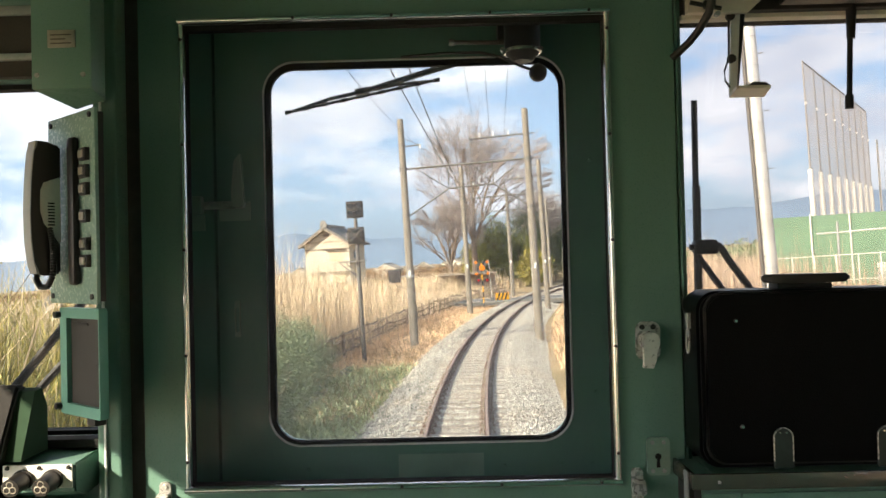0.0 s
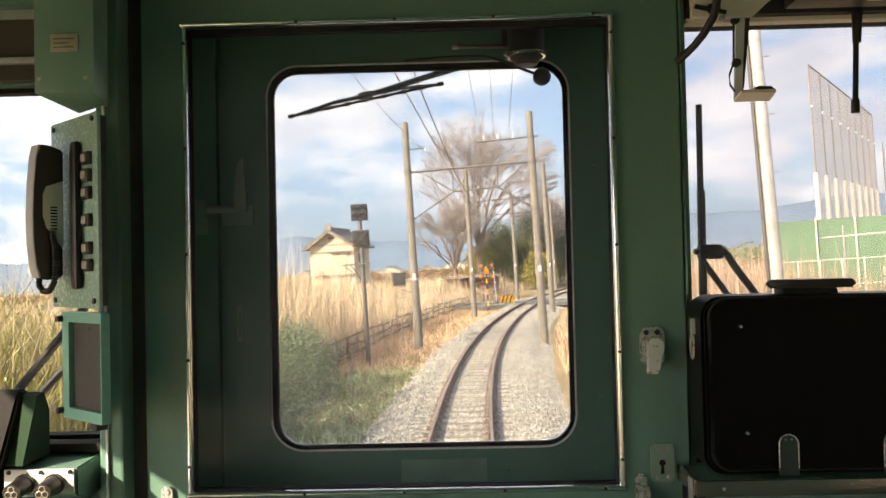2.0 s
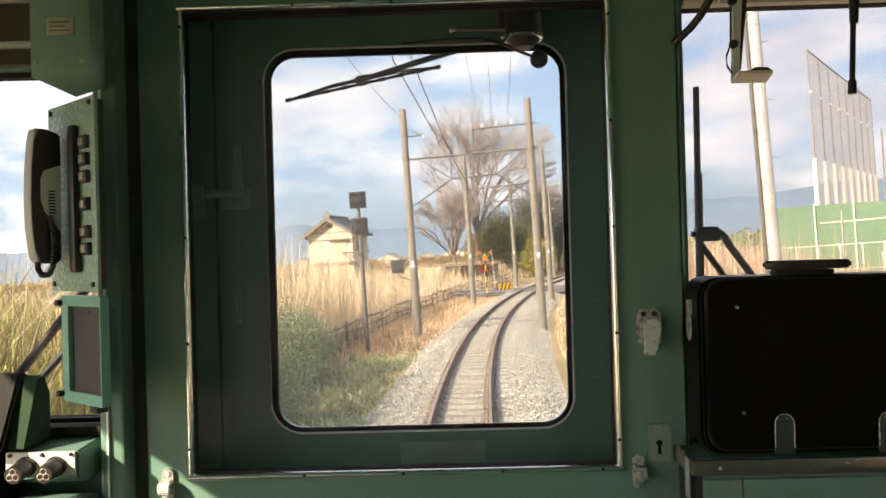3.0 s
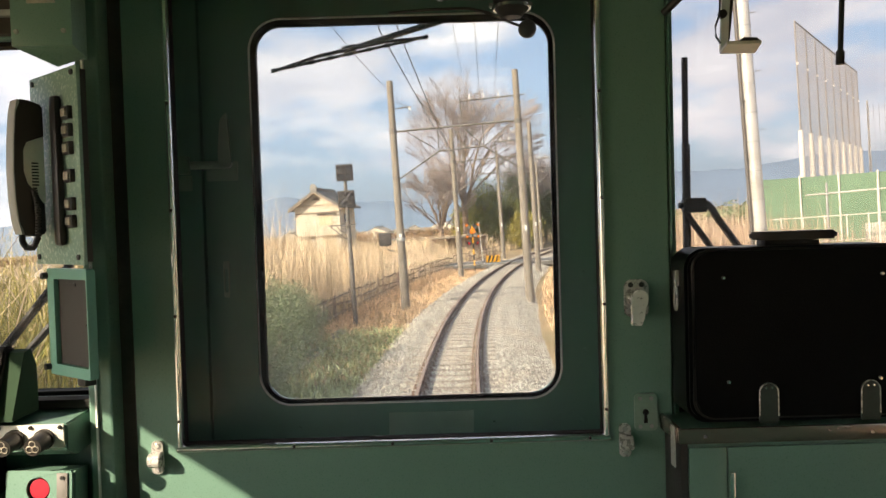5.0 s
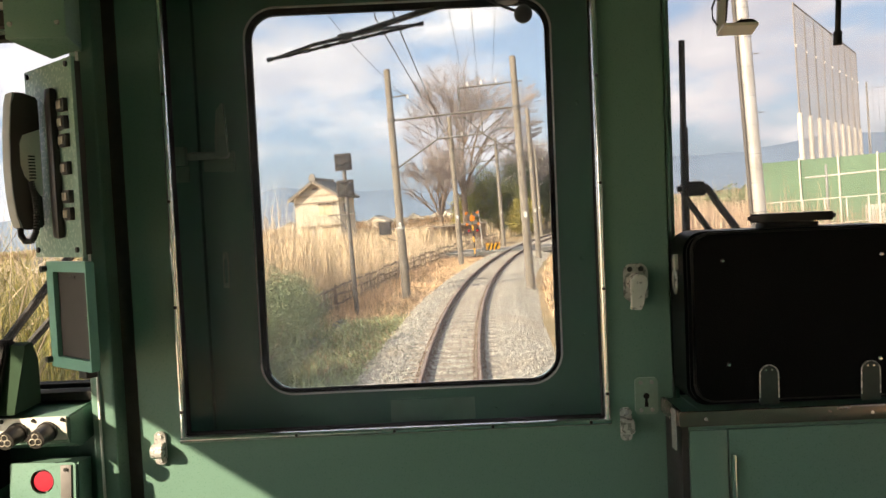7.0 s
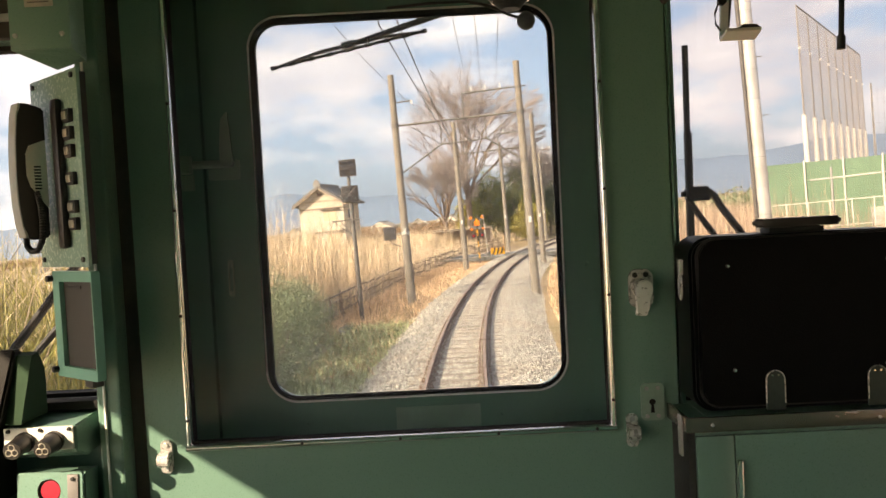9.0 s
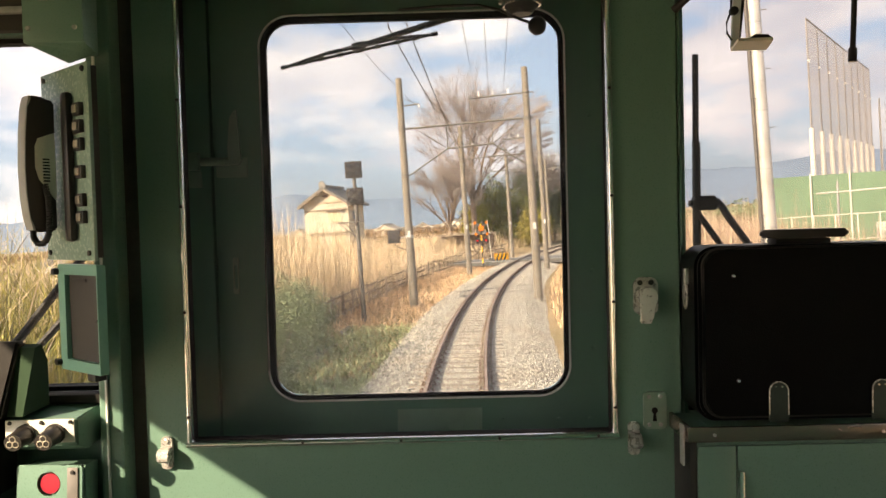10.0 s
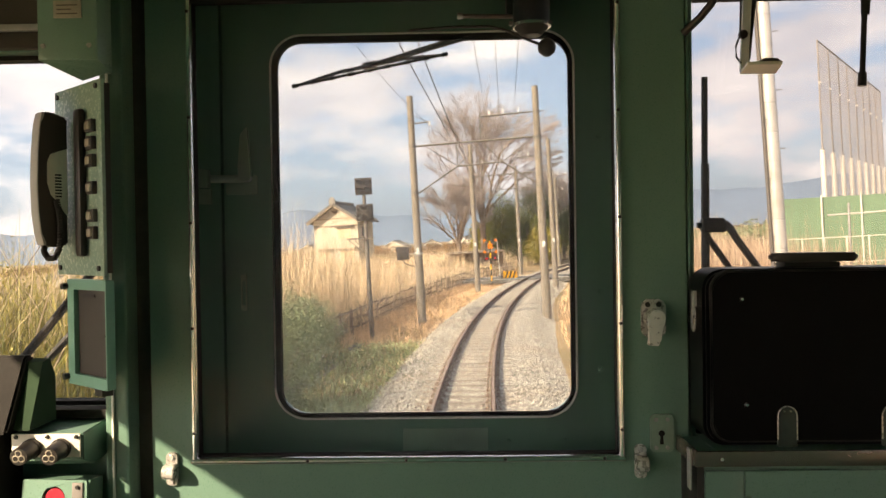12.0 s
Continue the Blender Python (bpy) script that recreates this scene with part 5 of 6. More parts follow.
blades("tall_reeds", "reed", along(4200, 17, 32, -10, -5.6), rnd(4200, 1.2, 4.6), 0.009, "tall dry reeds beside the shrubs", "reeds", 0.5)
blades("tall_reeds", "reed", along(2600, 24, 45, -10, -5.8), rnd(2600, 1.4, 4.2), 0.010, "tall loose dry reeds at the field edge", "reeds", 0.5)
blades("dry_stalks", "reed", along(1100, 4, 15, -10, -4.8), rnd(1100, 1.2, 4.8), 0.008, "dry stalks among the bamboo grass", "stalks", 1.1)
blades("bamboo_grass", "leaf_yellow", along(9000, 4, 15, -11, -4.6), rnd(9000, 1.0, 4.4), 0.008, "tall yellow-green bamboo grass close to the line", "bamboo grass", 0.55)
blades("bamboo_grass", "leaf_mid", along(7000, 4, 15, -10, -4.7), rnd(7000, 0.6, 3.6), 0.012, "green bamboo grass among the yellow", "bamboo grass", 0.7)
blades("dry_verge", "dry_grass", along(17000, 18, 70, -6.0, -1.95), rnd(17000, 0.1, 0.32), 0.016, "short tan dry grass on the verge", "grass", 0.9)
blades("green_verge", "grass", along(12000, 9, 27, -4.9, -1.95), rnd(12000, 0.12, 0.36), 0.016, "green grass at the edge of the stone bed", "grass", 1.6)
blades("fence_grass", "dry_grass", along(5000, 22, 66, -5.5, -4.4), rnd(5000, 0.15, 0.55), 0.012, "dry grass growing through the fence", "grass", 0.8)
blades("dry_verge", "dry_grass", along(8000, 12, 62, 2.75, 6.5), rnd(8000, 0.1, 0.4), 0.016, "tan dry grass to the right of the line", "grass", 0.9)
blades("right_reeds", "dry_twig", along(9000, 26, 66, 6.0, 15), rnd(9000, 1.0, 3.3), 0.012, "dry reeds and stalks right of the line", "reeds", 0.2)
blades("right_reeds", "reed_plume", along(500, 28, 60, 7, 14), rnd(500, 2.6, 4.6), 0.012, "tall pale stalks right of the line", "reeds", 0.12)


def leaves(centres, radii, n, size, spread):
    """Leaf quads gathered round clump centres inside an ellipsoid; returns vertices and faces."""
    k = len(centres)
    c = centres[rng.integers(0, k, n)] + rng.normal(0, 1, (n, 3)) * spread
    u = rng.normal(0, 1, (n, 3))
    u /= np.linalg.norm(u, axis=1)[:, None]
    w = np.cross(u, rng.normal(0, 1, (n, 3)))
    w /= np.linalg.norm(w, axis=1)[:, None] + 1e-6
    L = (size * (0.6 + 0.8 * rng.random(n)))[:, None]
    v = np.stack([c - u * L, c + w * L * 0.38, c + u * L, c - w * L * 0.38], 1).reshape(-1, 3)
    f = np.arange(4 * n).reshape(-1, 4)
    return v, f


def clumps(centre, radii, k):
    d = rng.normal(0, 1, (k, 3))
    d /= np.linalg.norm(d, axis=1)[:, None]
    r = 0.55 + 0.45 * rng.random((k, 1)) ** 0.5
    p = d * r * np.array(radii) + np.array(centre)
    p[:, 2] = np.maximum(p[:, 2], GZ + 0.1)
    return p


def shrub(name, x, y, rx, ry, h, mat, n, size, label, category="shrub", group=""):
    """A bush of many small leaves on short stems."""
    t = thing(name, label, category, (x, y, GZ), group=group)
    cs = clumps((x, y, GZ + h * 0.5), (rx, ry, h * 0.52), max(14, n // 130))
    v, f = leaves(cs, None, n, size, 0.27 * min(rx, h))
    v[:, 2] = np.maximum(v[:, 2], GZ)
    o = new("foliage", raw("foliage", (v - np.array((x, y, GZ))).tolist(), f.tolist(), mat))
    o.parent = t
    bm = bmesh.new()
    for c in cs[:: max(1, len(cs) // 16)]:
        rod(bm, (x + (c[0] - x) * 0.2, y + (c[1] - y) * 0.2, GZ - 0.05), c, 0.03, 0.01, seg=5)
    part("stems", bm, "bark", t)
    return t


def bare_tree(x, y, h, spread, label, seed, trunk=0.45, levels=6, stems=1):
    """A leafless tree: trunk, limbs and fine twigs grown by repeated forking."""
    r = random.Random(seed)
    t = thing("bare_tree", label, "tree", (x, y, GZ), group="bare trees by the crossing")
    wood, fine = bmesh.new(), bmesh.new()

    def grow(p, d, length, rad, lv):
        q = p + d * length
        rod(wood if lv < 3 else fine, p, q, rad, rad * 0.68, seg=8 if lv < 2 else (5 if lv < 4 else 3), caps=False)
        if lv >= levels:
            return
        kids = 3 if lv in (1, 2, 3, 4) or r.random() < 0.4 else 2
        for i in range(kids):
            a = r.uniform(0, math.tau)
            tilt = r.uniform(0.25, 0.75) * spread * (0.45 if i == 0 else 1.0)
            side = Vector((math.cos(a), math.sin(a), 0))
            nd = (d + side * tilt + Vector((0, 0, 0.1 if lv < 3 else 0.02))).normalized()
            grow(q - d * length * r.uniform(0, 0.12), nd, length * r.uniform(0.62, 0.86), rad * (0.66 if i == 0 else 0.5), lv + 1)
    for i in range(stems):
        lean = Vector((r.uniform(-0.12, 0.12) + (i - (stems - 1) / 2) * 0.2, r.uniform(-0.1, 0.1), 1)).normalized()
        grow(Vector((x + (i - (stems - 1) / 2) * 0.7, y, GZ - 0.1)), lean, h * 0.22, trunk * (1.0 if i == 0 else 0.8), 0)
    part("trunk", wood, "bark", t, smooth=60)
    part("twigs", fine, "twig", t, "fine pale twigs", smooth=None)
    return t


def zelkova(x, y, h, rad, label, seed, trunk=0.5, lean=0.0):
    """A broad rounded leafless crown: limbs fan out of a short trunk and fork into many fine twigs."""
    r = random.Random(seed)
    t = thing("bare_tree", label, "tree", (x, y, GZ), group="bare trees by the crossing")
    wood, fine = bmesh.new(), bmesh.new()
    c0 = Vector((x + lean, y, GZ + h * 0.62))
    ax = Vector((rad, rad, h * 0.385))

    def inside(p):
        q = p - c0
        return (q.x / ax.x) ** 2 + (q.y / ax.y) ** 2 + (q.z / ax.z) ** 2 < 1 or q.z < -h * 0.2

    def grow(p, d, length, rd, lv):
        if not inside(p + d * length):
            length *= 0.5
            if lv > 2 and not inside(p + d * length):
                return
        bend = Vector((r.uniform(-1, 1), r.uniform(-1, 1), r.uniform(-0.4, 0.6))) * 0.13
        m_ = p + (d + bend).normalized() * length * 0.5
        q = m_ + (d - bend * 0.6).normalized() * length * 0.5
        for a, b, k in ((p, m_, 1.0), (m_, q, 0.85)):
            thick = max(rd * k, 0.01)
            rod(wood if lv < 2 else fine, a, b, thick, thick * 0.84, seg=6 if lv < 2 else 3, caps=False)
        if lv >= 6:
            return
        for i in range(3):
            a = r.uniform(0, math.tau)
            tilt = r.uniform(0.35, 0.85) * (0.5 if i == 0 else 1)
            out = Vector((q.x - x + lean * 0.6, q.y - y, 0)) * 0.03
            nd = (d + Vector((math.cos(a), math.sin(a), 0.15 * math.sin(a * 3))) * tilt + out).normalized()
            grow(q if i == 0 else p.lerp(q, r.uniform(0.55, 1.0)), nd, length * r.uniform(0.6, 0.82), rd * (0.72 if i == 0 else 0.55), lv + 1)
    top = Vector((x, y, GZ + h * 0.27))
    rod(wood, (x, y, GZ - 0.1), top, trunk, trunk * 0.8, seg=10, caps=False)
    for i in range(13):
        a = math.tau * i / 13 * 2.4 + r.uniform(-0.3, 0.3)
        tl = (0.1, 0.35, 0.6, 0.9)[i % 4] * r.uniform(0.8, 1.15)
        grow(top - Vector((0, 0, r.uniform(0, h * 0.07))), Vector((math.cos(a) * tl, math.sin(a) * tl, 1)).normalized(), h * r.uniform(0.19, 0.24), trunk * r.uniform(0.24, 0.4), 0)
    part("trunk", wood, "bark", t, smooth=60)
    part("twigs", fine, "twig", t, "fine pale twigs", smooth=None)


zelkova(3.0, 96, 23.6, 8.9, "tall bare zelkova tree with a broad rounded crown", 3, 0.42, 1.9)
zelkova(12.5, 108, 14.5, 5.0, "bare tree behind the crossing", 11, 0.35)
zelkova(0.0, 92, 12.6, 4.6, "smaller bare tree with wide low branches", 5, 0.28)
bare_tree(14.0, 112, 17, 0.9, "bare tree behind the evergreen grove", 8, 0.4, 7)
bare_tree(18.0, 118, 17, 0.9, "bare tree far along the line", 21, 0.4, 7)


def evergreen(x, y, rx, h, mat, n, size, label):
    t = thing("evergreen_tree", label, "tree", (x, y, GZ), group="evergreen grove")
    part("trunk", R((x, y, GZ - 0.1), (x, y, GZ + h * 0.75), 0.22, 0.06, seg=8), "bark", t)
    cs = clumps((x, y, GZ + h * 0.56), (rx, rx, h * 0.46), 60)
    v, f = leaves(cs, None, n, size, rx * 0.17)
    v[:, 2] = np.maximum(v[:, 2], GZ)
    o = new("crown", raw("crown", (v - np.array((x, y, GZ))).tolist(), f.tolist(), mat))
    o.parent = t
    bm = bmesh.new()
    for c in cs[::3]:
        rod(bm, (x, y, GZ + h * 0.3), c, 0.05, 0.015, seg=5)
    part("limbs", bm, "bark", t)


for x, y, rx, h, mt in ((5.6, 100, 2.7, 7.8, "leaf_mid"), (8.6, 98, 2.4, 6.2, "leaf_mid"), (11.2, 104, 2.8, 9.0, "leaf_dark"), (8.0, 108, 3.2, 9.6, "leaf_mid"), (14.6, 110, 3.0, 8.5, "leaf_dark"),
                        (3.8, 104, 2.3, 6.0, "leaf_yellow"), (18.0, 116, 3.2, 9.5, "leaf_dark"), (10.0, 94, 1.8, 4.2, "leaf_yellow")):
    evergreen(x, y, rx, h, mt, 11000, 0.13, "dense evergreen tree with %s leaves" % {"leaf_mid": "mid-green", "leaf_dark": "dark green", "leaf_yellow": "yellow-green"}[mt])

for x, y, rx, ry, h, mt, n, sz, lb in (
        (-4.35, 18.0, 0.95, 2.2, 2.5, "leaf_grey", 17000, 0.038, "grey-green shrub beside the drain"),
        (-4.4, 22.5, 0.8, 2.0, 1.9, "leaf_grey", 17000, 0.038, "leafy grey-green shrub on the bank"),
        (-5.2, 14.0, 1.2, 2.0, 2.6, "leaf_mid", 17000, 0.038, "green shrub near the line"),
        (-6.9, 9.0, 1.5, 2.4, 2.9, "leaf_yellow", 17000, 0.038, "yellow-green shrub close to the train"),
        (-8.6, 13.5, 1.6, 2.4, 3.3, "leaf_yellow", 17000, 0.038, "yellow-green thicket behind the verge"),
        (-7.2, 25.0, 1.0, 1.6, 1.5, "leaf_brown", 4000, 0.06, "brown winter shrub at the reed edge")):
    shrub("shrub", x, y, rx, ry, h, mt, n, sz, lb, group="shrubs along the line")

# shallow concrete drain beside the stones
bm = bmesh.new()
for o0, z0, o1, z1 in ((-4.75, -0.36, -4.62, -0.36), (-4.2, -0.36, -4.07, -0.36), (-4.62, -0.47, -4.2, -0.47)):
    rows = [[bm.verts.new(line(q, o, z)) for o, z in ((o0, z0), (o1, z1), (o1, GZ - 0.15), (o0, GZ - 0.15))] for q in np.arange(10, 23.6, 1.5)]
    for ra, rb_ in zip(rows, rows[1:]):
        for k in range(4):
            bm.faces.new((ra[k], ra[(k + 1) % 4], rb_[(k + 1) % 4], rb_[k]))
    bm.faces.new(rows[0])
    bm.faces.new(rows[-1][::-1])
tagged(single("drain_channel", bm, "concrete", "grey concrete drain channel beside the track", "drain", smooth=None), kind="structure")

# rubble along the drain
dr_ = thing("drain_stones", "row of grey stones along the drain edge", "stones", (-4.2, 18, GZ))
bmx = bmesh.new()
bmesh.ops.create_icosphere(bmx, subdivisions=1, radius=0.16)
for v in bmx.verts:
    v.co += Vector((rng.normal(0, 0.025), rng.normal(0, 0.025), rng.normal(0, 0.02)))
    v.co.z *= 0.6
stone_me = finish(bmx, "stone", "tarp")
for i in range(34):
    o = new("stone", stone_me)
    o.parent = dr_
    p = line(13 + i * 0.42, -4.35 + rng.normal(0, 0.16), GZ + 0.06) - Vector((-4.2, 18, GZ))
    o.matrix_basis = pose(p.x, p.y, p.z, rng.uniform(0, 40), rng.uniform(0, 40), rng.uniform(0, 360)) @ Matrix.Diagonal((rng.uniform(0.7, 1.4),) * 3 + (1,))
mk = thing("marker_post", "short white concrete marker post", "post", (-4.6, 30.0, GZ))
part("post", B(-4.68, -4.52, 29.92, 30.08, GZ - 0.05, 0.35, bevel=0.02), "white_post", mk)


# ---- houses ----
def house(name, x, y, w, d, h, roof, yaw, wall, label, storeys=1, group=""):
    """A gabled house with a tiled roof, eaves, gable ends and windows; the gable faces along its own y."""
    t = thing(name, label, "house", (x, y, GZ), group=group)
    m = Matrix.Translation((x, y, GZ)) @ pose(0, 0, 0, 0, 0, yaw)

    def hp(nm, bm, mat, parent=t, lb=""):
        bmesh.ops.transform(bm, matrix=m, verts=bm.verts)
        return part(nm, bm, mat, parent, lb, smooth=30)
    bm = bmesh.new()
    prism(bm, [(-w / 2, -0.2), (w / 2, -0.2), (w / 2, h), (0, h + roof), (-w / 2, h)], "y", -d / 2, d / 2)
    wl = hp("wall", bm, wall)
    sl = math.atan2(roof, w / 2)
    L = math.hypot(w / 2, roof) + 0.7
    rf = hp("ridge", B(-0.16, 0.16, -d / 2 - 0.55, d / 2 + 0.55, h + roof + 0.08, h + roof + 0.36, bevel=0.05), "tile")
    for sd in (-1, 1):
        tm = Matrix.Translation((0, 0, h + roof + 0.1)) @ pose(0, 0, 0, 0, math.degrees(sl) * sd, 0)
        bm = bmesh.new()
        box(bm, *sorted((0.0, sd * L)), -d / 2 - 0.5, d / 2 + 0.5, -0.12, 0.0, m=tm)
        pl = hp("roof_slope", bm, "tile")
        bm = bmesh.new()
        k = int(d / 0.34)
        for i in range(k):
            yy = -d / 2 - 0.4 + (d + 0.8) * i / (k - 1)
            a, b = tm @ Vector((sd * 0.1, yy, 0.0)), tm @ Vector((sd * L, yy, 0.0))
            rod(bm, a, b, 0.075, seg=6)
        hp("tile_ribs", bm, "tile", pl)
        bm = bmesh.new()
        box(bm, *sorted((sd * (L - 0.04), sd * (L + 0.03))), -d / 2 - 0.5, d / 2 + 0.5, -0.26, -0.1, m=tm)
        hp("gutter", bm, "trim_white")
    for e in (-1, 1):
        yy = e * (d / 2 + 0.47)
        for sd in (-1, 1):
            bm = bmesh.new()
            tm = Matrix.Translation((0, 0, h + roof + 0.1)) @ pose(0, 0, 0, 0, math.degrees(sl) * sd, 0)
            box(bm, *sorted((0.0, sd * L)), min(yy, yy + e * 0.05), max(yy, yy + e * 0.05), -0.32, -0.1, m=tm)
            hp("barge_board", bm, "trim_white")
    for st in range(storeys):
        z0 = 0.9 + st * 2.7
        for e in (-1, 1):
            for u in (-0.24, 0.24):
                wn = hp("window", B(u * w - 0.85, u * w + 0.85, *sorted((e * d / 2, e * (d / 2 + 0.06))), z0, z0 + 1.25, bevel=0.01), "shutter")
                hp("pane", B(u * w - 0.78, u * w + 0.78, *sorted((e * (d / 2 + 0.06), e * (d / 2 + 0.075))), z0 + 0.07, z0 + 1.18), "window_dark" if u > 0 else "shutter", wn)
                hp("sill", B(u * w - 0.95, u * w + 0.95, *sorted((e * d / 2, e * (d / 2 + 0.14))), z0 - 0.08, z0), "trim_white", wn)
                hp("hood", B(u * w - 1.05, u * w + 1.05, *sorted((e * d / 2, e * (d / 2 + 0.45))), z0 + 1.35, z0 + 1.42), "shutter", wn)
        for e in (-1, 1):
            for v in (-0.25, 0.25):
                wn = hp("window", B(*sorted((e * w / 2, e * (w / 2 + 0.06))), v * d - 0.8, v * d + 0.8, z0, z0 + 1.25, bevel=0.01), "trim_white")
                hp("pane", B(*sorted((e * (w / 2 + 0.06), e * (w / 2 + 0.075))), v * d - 0.72, v * d + 0.72, z0 + 0.07, z0 + 1.18), "window_dark", wn)
    return t


def farmhouse(x, y, w, d, h, roof, yaw, label):
    """An old plastered house whose tiled gable faces the line."""
    t = thing("house", label, "house", (x, y, GZ))
    m = Matrix.Translation((x, y, GZ)) @ pose(0, 0, 0, 0, 0, yaw)

    def hp(nm, bm, mat, parent=t, lb=""):
        bmesh.ops.transform(bm, matrix=m, verts=bm.verts)
        return part(nm, bm, mat, parent, lb, smooth=30)
    wl = hp("wall", B(-w / 2, w / 2, -d / 2, d / 2, -0.2, h), "stucco_pale")
    o, zr = 0.55, h + roof
    X, Y = w / 2 + o, d / 2 + 0.75
    zb = zr - roof * X / (w / 2)
    gable = bmesh.new()
    for sy in (-1, 1):
        prism(gable, [(-w / 2, h), (w / 2, h), (0, zr - 0.1)], "y", *sorted((sy * d / 2, sy * (d / 2 - 0.2))))
    hp("gable", gable, "stucco_pale", wl)
    rf = None
    for sd in (-1, 1):
        bm = bmesh.new()
        prism(bm, [(0, zr), (sd * X, zb), (sd * X, zb + 0.16), (0, zr + 0.18)], "y", -Y, Y)
        slope = hp("roof", bm, "tile")
        rf = rf or slope
        bm = bmesh.new()
        for k in range(26):
            yy = -Y + 0.1 + (2 * Y - 0.2) * k / 25
            rod(bm, (0.0, yy, zr + 0.2), (sd * X, yy, zb + 0.18), 0.07, seg=5)
        hp("tile_ribs", bm, "tile", slope)
        bm = bmesh.new()
        prism(bm, [(0, zr - 0.17), (sd * X, zb - 0.17), (sd * X, zb - 0.01), (0, zr - 0.01)], "y", -Y, -Y + 0.06)
        hp("barge_board", bm, "old_wood", slope)
    hp("ridge", B(-0.2, 0.2, -Y + 0.1, Y - 0.1, zr + 0.1, zr + 0.46, bevel=0.06), "tile", rf)
    bm = bmesh.new()
    prism(bm, [(-0.36, zr + 0.1), (0.36, zr + 0.1), (0.4, zr + 0.4), (0.28, zr + 0.75), (0, zr + 0.9), (-0.28, zr + 0.75), (-0.4, zr + 0.4)], "y", -Y - 0.02, -Y + 0.12)
    hp("ridge_end_tile", bm, "tile", rf)
    hp("tie_beam", B(-w / 2, w / 2, -d / 2 - 0.06, -d / 2, h + 0.05, h + 0.2), "old_wood", wl)
    hp("gable_vent", B(-0.3, 0.3, -d / 2 - 0.05, -d / 2, h + roof * 0.45, h + roof * 0.62), "shutter", wl)
    for u, zz, ww in ((0.19, h - 2.15, 0.85), (-0.28, h - 4.6, 0.8), (0.25, h - 4.6, 0.9)):
        wn = hp("window", B(u * w - ww, u * w + ww, -d / 2 - 0.06, -d / 2, zz, zz + 1.3, bevel=0.01), "trim_white")
        hp("pane", B(u * w - ww + 0.08, u * w + ww - 0.08, -d / 2 - 0.075, -d / 2 - 0.06, zz + 0.07, zz + 1.22), "stucco", wn, "drawn pale shutter")
        hp("hood", B(u * w - ww - 0.25, u * w + ww + 0.25, -d / 2 - 0.5, -d / 2, zz + 1.4, zz + 1.48), "shutter", wn)
    wn = hp("window", B(w / 2, w / 2 + 0.06, -1.4, -0.2, h - 1.9, h - 0.9, bevel=0.01), "shutter")
    hp("pane", B(w / 2 + 0.06, w / 2 + 0.075, -1.32, -0.28, h - 1.82, h - 0.98), "window_dark", wn)
    hp("beam", B(-w / 2, w / 2, -d / 2 - 0.05, -d / 2, h - 0.75, h - 0.6), "old_wood", wl)


farmhouse(-12.8, 88, 5.0, 5.8, 6.5, 1.6, -10, "old pale plastered farmhouse under a gabled grey tile roof among reeds")
house("house", 14.5, -6, 9, 11, 3.0, 2.2, 4, "stucco", "cream bungalow with a grey roof beside the line")
house("house", 17.5, -28, 10, 9, 3.1, 2.4, 20, "stucco", "cream gabled house behind garden trees")
house("house", -11.5, -32, 9, 9, 5.6, 1.8, -8, "stucco_pale", "two-storey cream house with shuttered windows", 2)
house("house", -16.5, 40, 7, 7, 3.0, 1.7, 30, "stucco_pale", "pale house behind the tall reeds")
shrub("garden_tree", -7.0, -24, 2.2, 2.6, 4.6, "leaf_dark", 7000, 0.12, "dark leafy garden tree beside the house", "tree")
shrub("garden_tree", 9.5, -20, 2.6, 3.0, 4.8, "leaf_brown", 7000, 0.12, "reddish brown garden tree by the line", "tree")
shrub("hedge", 8.6, 4, 1.2, 3.0, 2.3, "leaf_mid", 6000, 0.08, "green garden hedge beside the bungalow", "hedge")

# low shed near the crossing
sh = thing("shed", "low open shed with a rusted sheet roof", "shed", (1.6, 77, GZ))
part("roof", B(-1.2, 4.4, 75.5, 79, 1.75, 1.85, m=None), "shed_roof", sh)
for x in (-1.1, 1.6, 4.3):
    for y in (75.6, 78.9):
        part("post", B(x - 0.06, x + 0.06, y - 0.06, y + 0.06, GZ - 0.05, 1.75), "old_wood", sh)
part("back_board", B(-1.1, 4.3, 78.8, 78.86, 0.1, 1.7), "old_wood", sh)

# ---- level crossing ----
SC = 60.0
bm = bmesh.new()
for a, b in ((-14, -0.68), (-0.48, 0.48), (0.68, 16)):
    vs = [bm.verts.new(line(SC + ds, o, z)) for z in (-0.3, -0.01) for ds, o in ((-2.2, a), (-2.2, b), (2.2, b), (2.2, a))]
    for q in ((0, 3, 2, 1), (4, 5, 6, 7), (0, 1, 5, 4), (1, 2, 6, 5), (2, 3, 7, 6), (3, 0, 4, 7)):
        bm.faces.new([vs[i] for i in q])
tagged(single("road", bm, "asphalt", "worn asphalt road over the level crossing", "road", smooth=None), kind="structure")
for ds in (-2.05, 2.05):
    for a, b in ((-12, -0.8), (0.8, 14)):
        bm = bmesh.new()
        vs = [bm.verts.new(line(SC + ds + e, o, z)) for z in (-0.012, 0.0) for e, o in ((-0.08, a), (-0.08, b), (0.08, b), (0.08, a))]
        for q in ((0, 3, 2, 1), (4, 5, 6, 7), (0, 1, 5, 4), (1, 2, 6, 5), (2, 3, 7, 6), (3, 0, 4, 7)):
            bm.faces.new([vs[i] for i in q])
        tagged(single("road_line", bm, "line_white", "worn white edge line on the crossing road", "road marking", smooth=None), kind="structure")


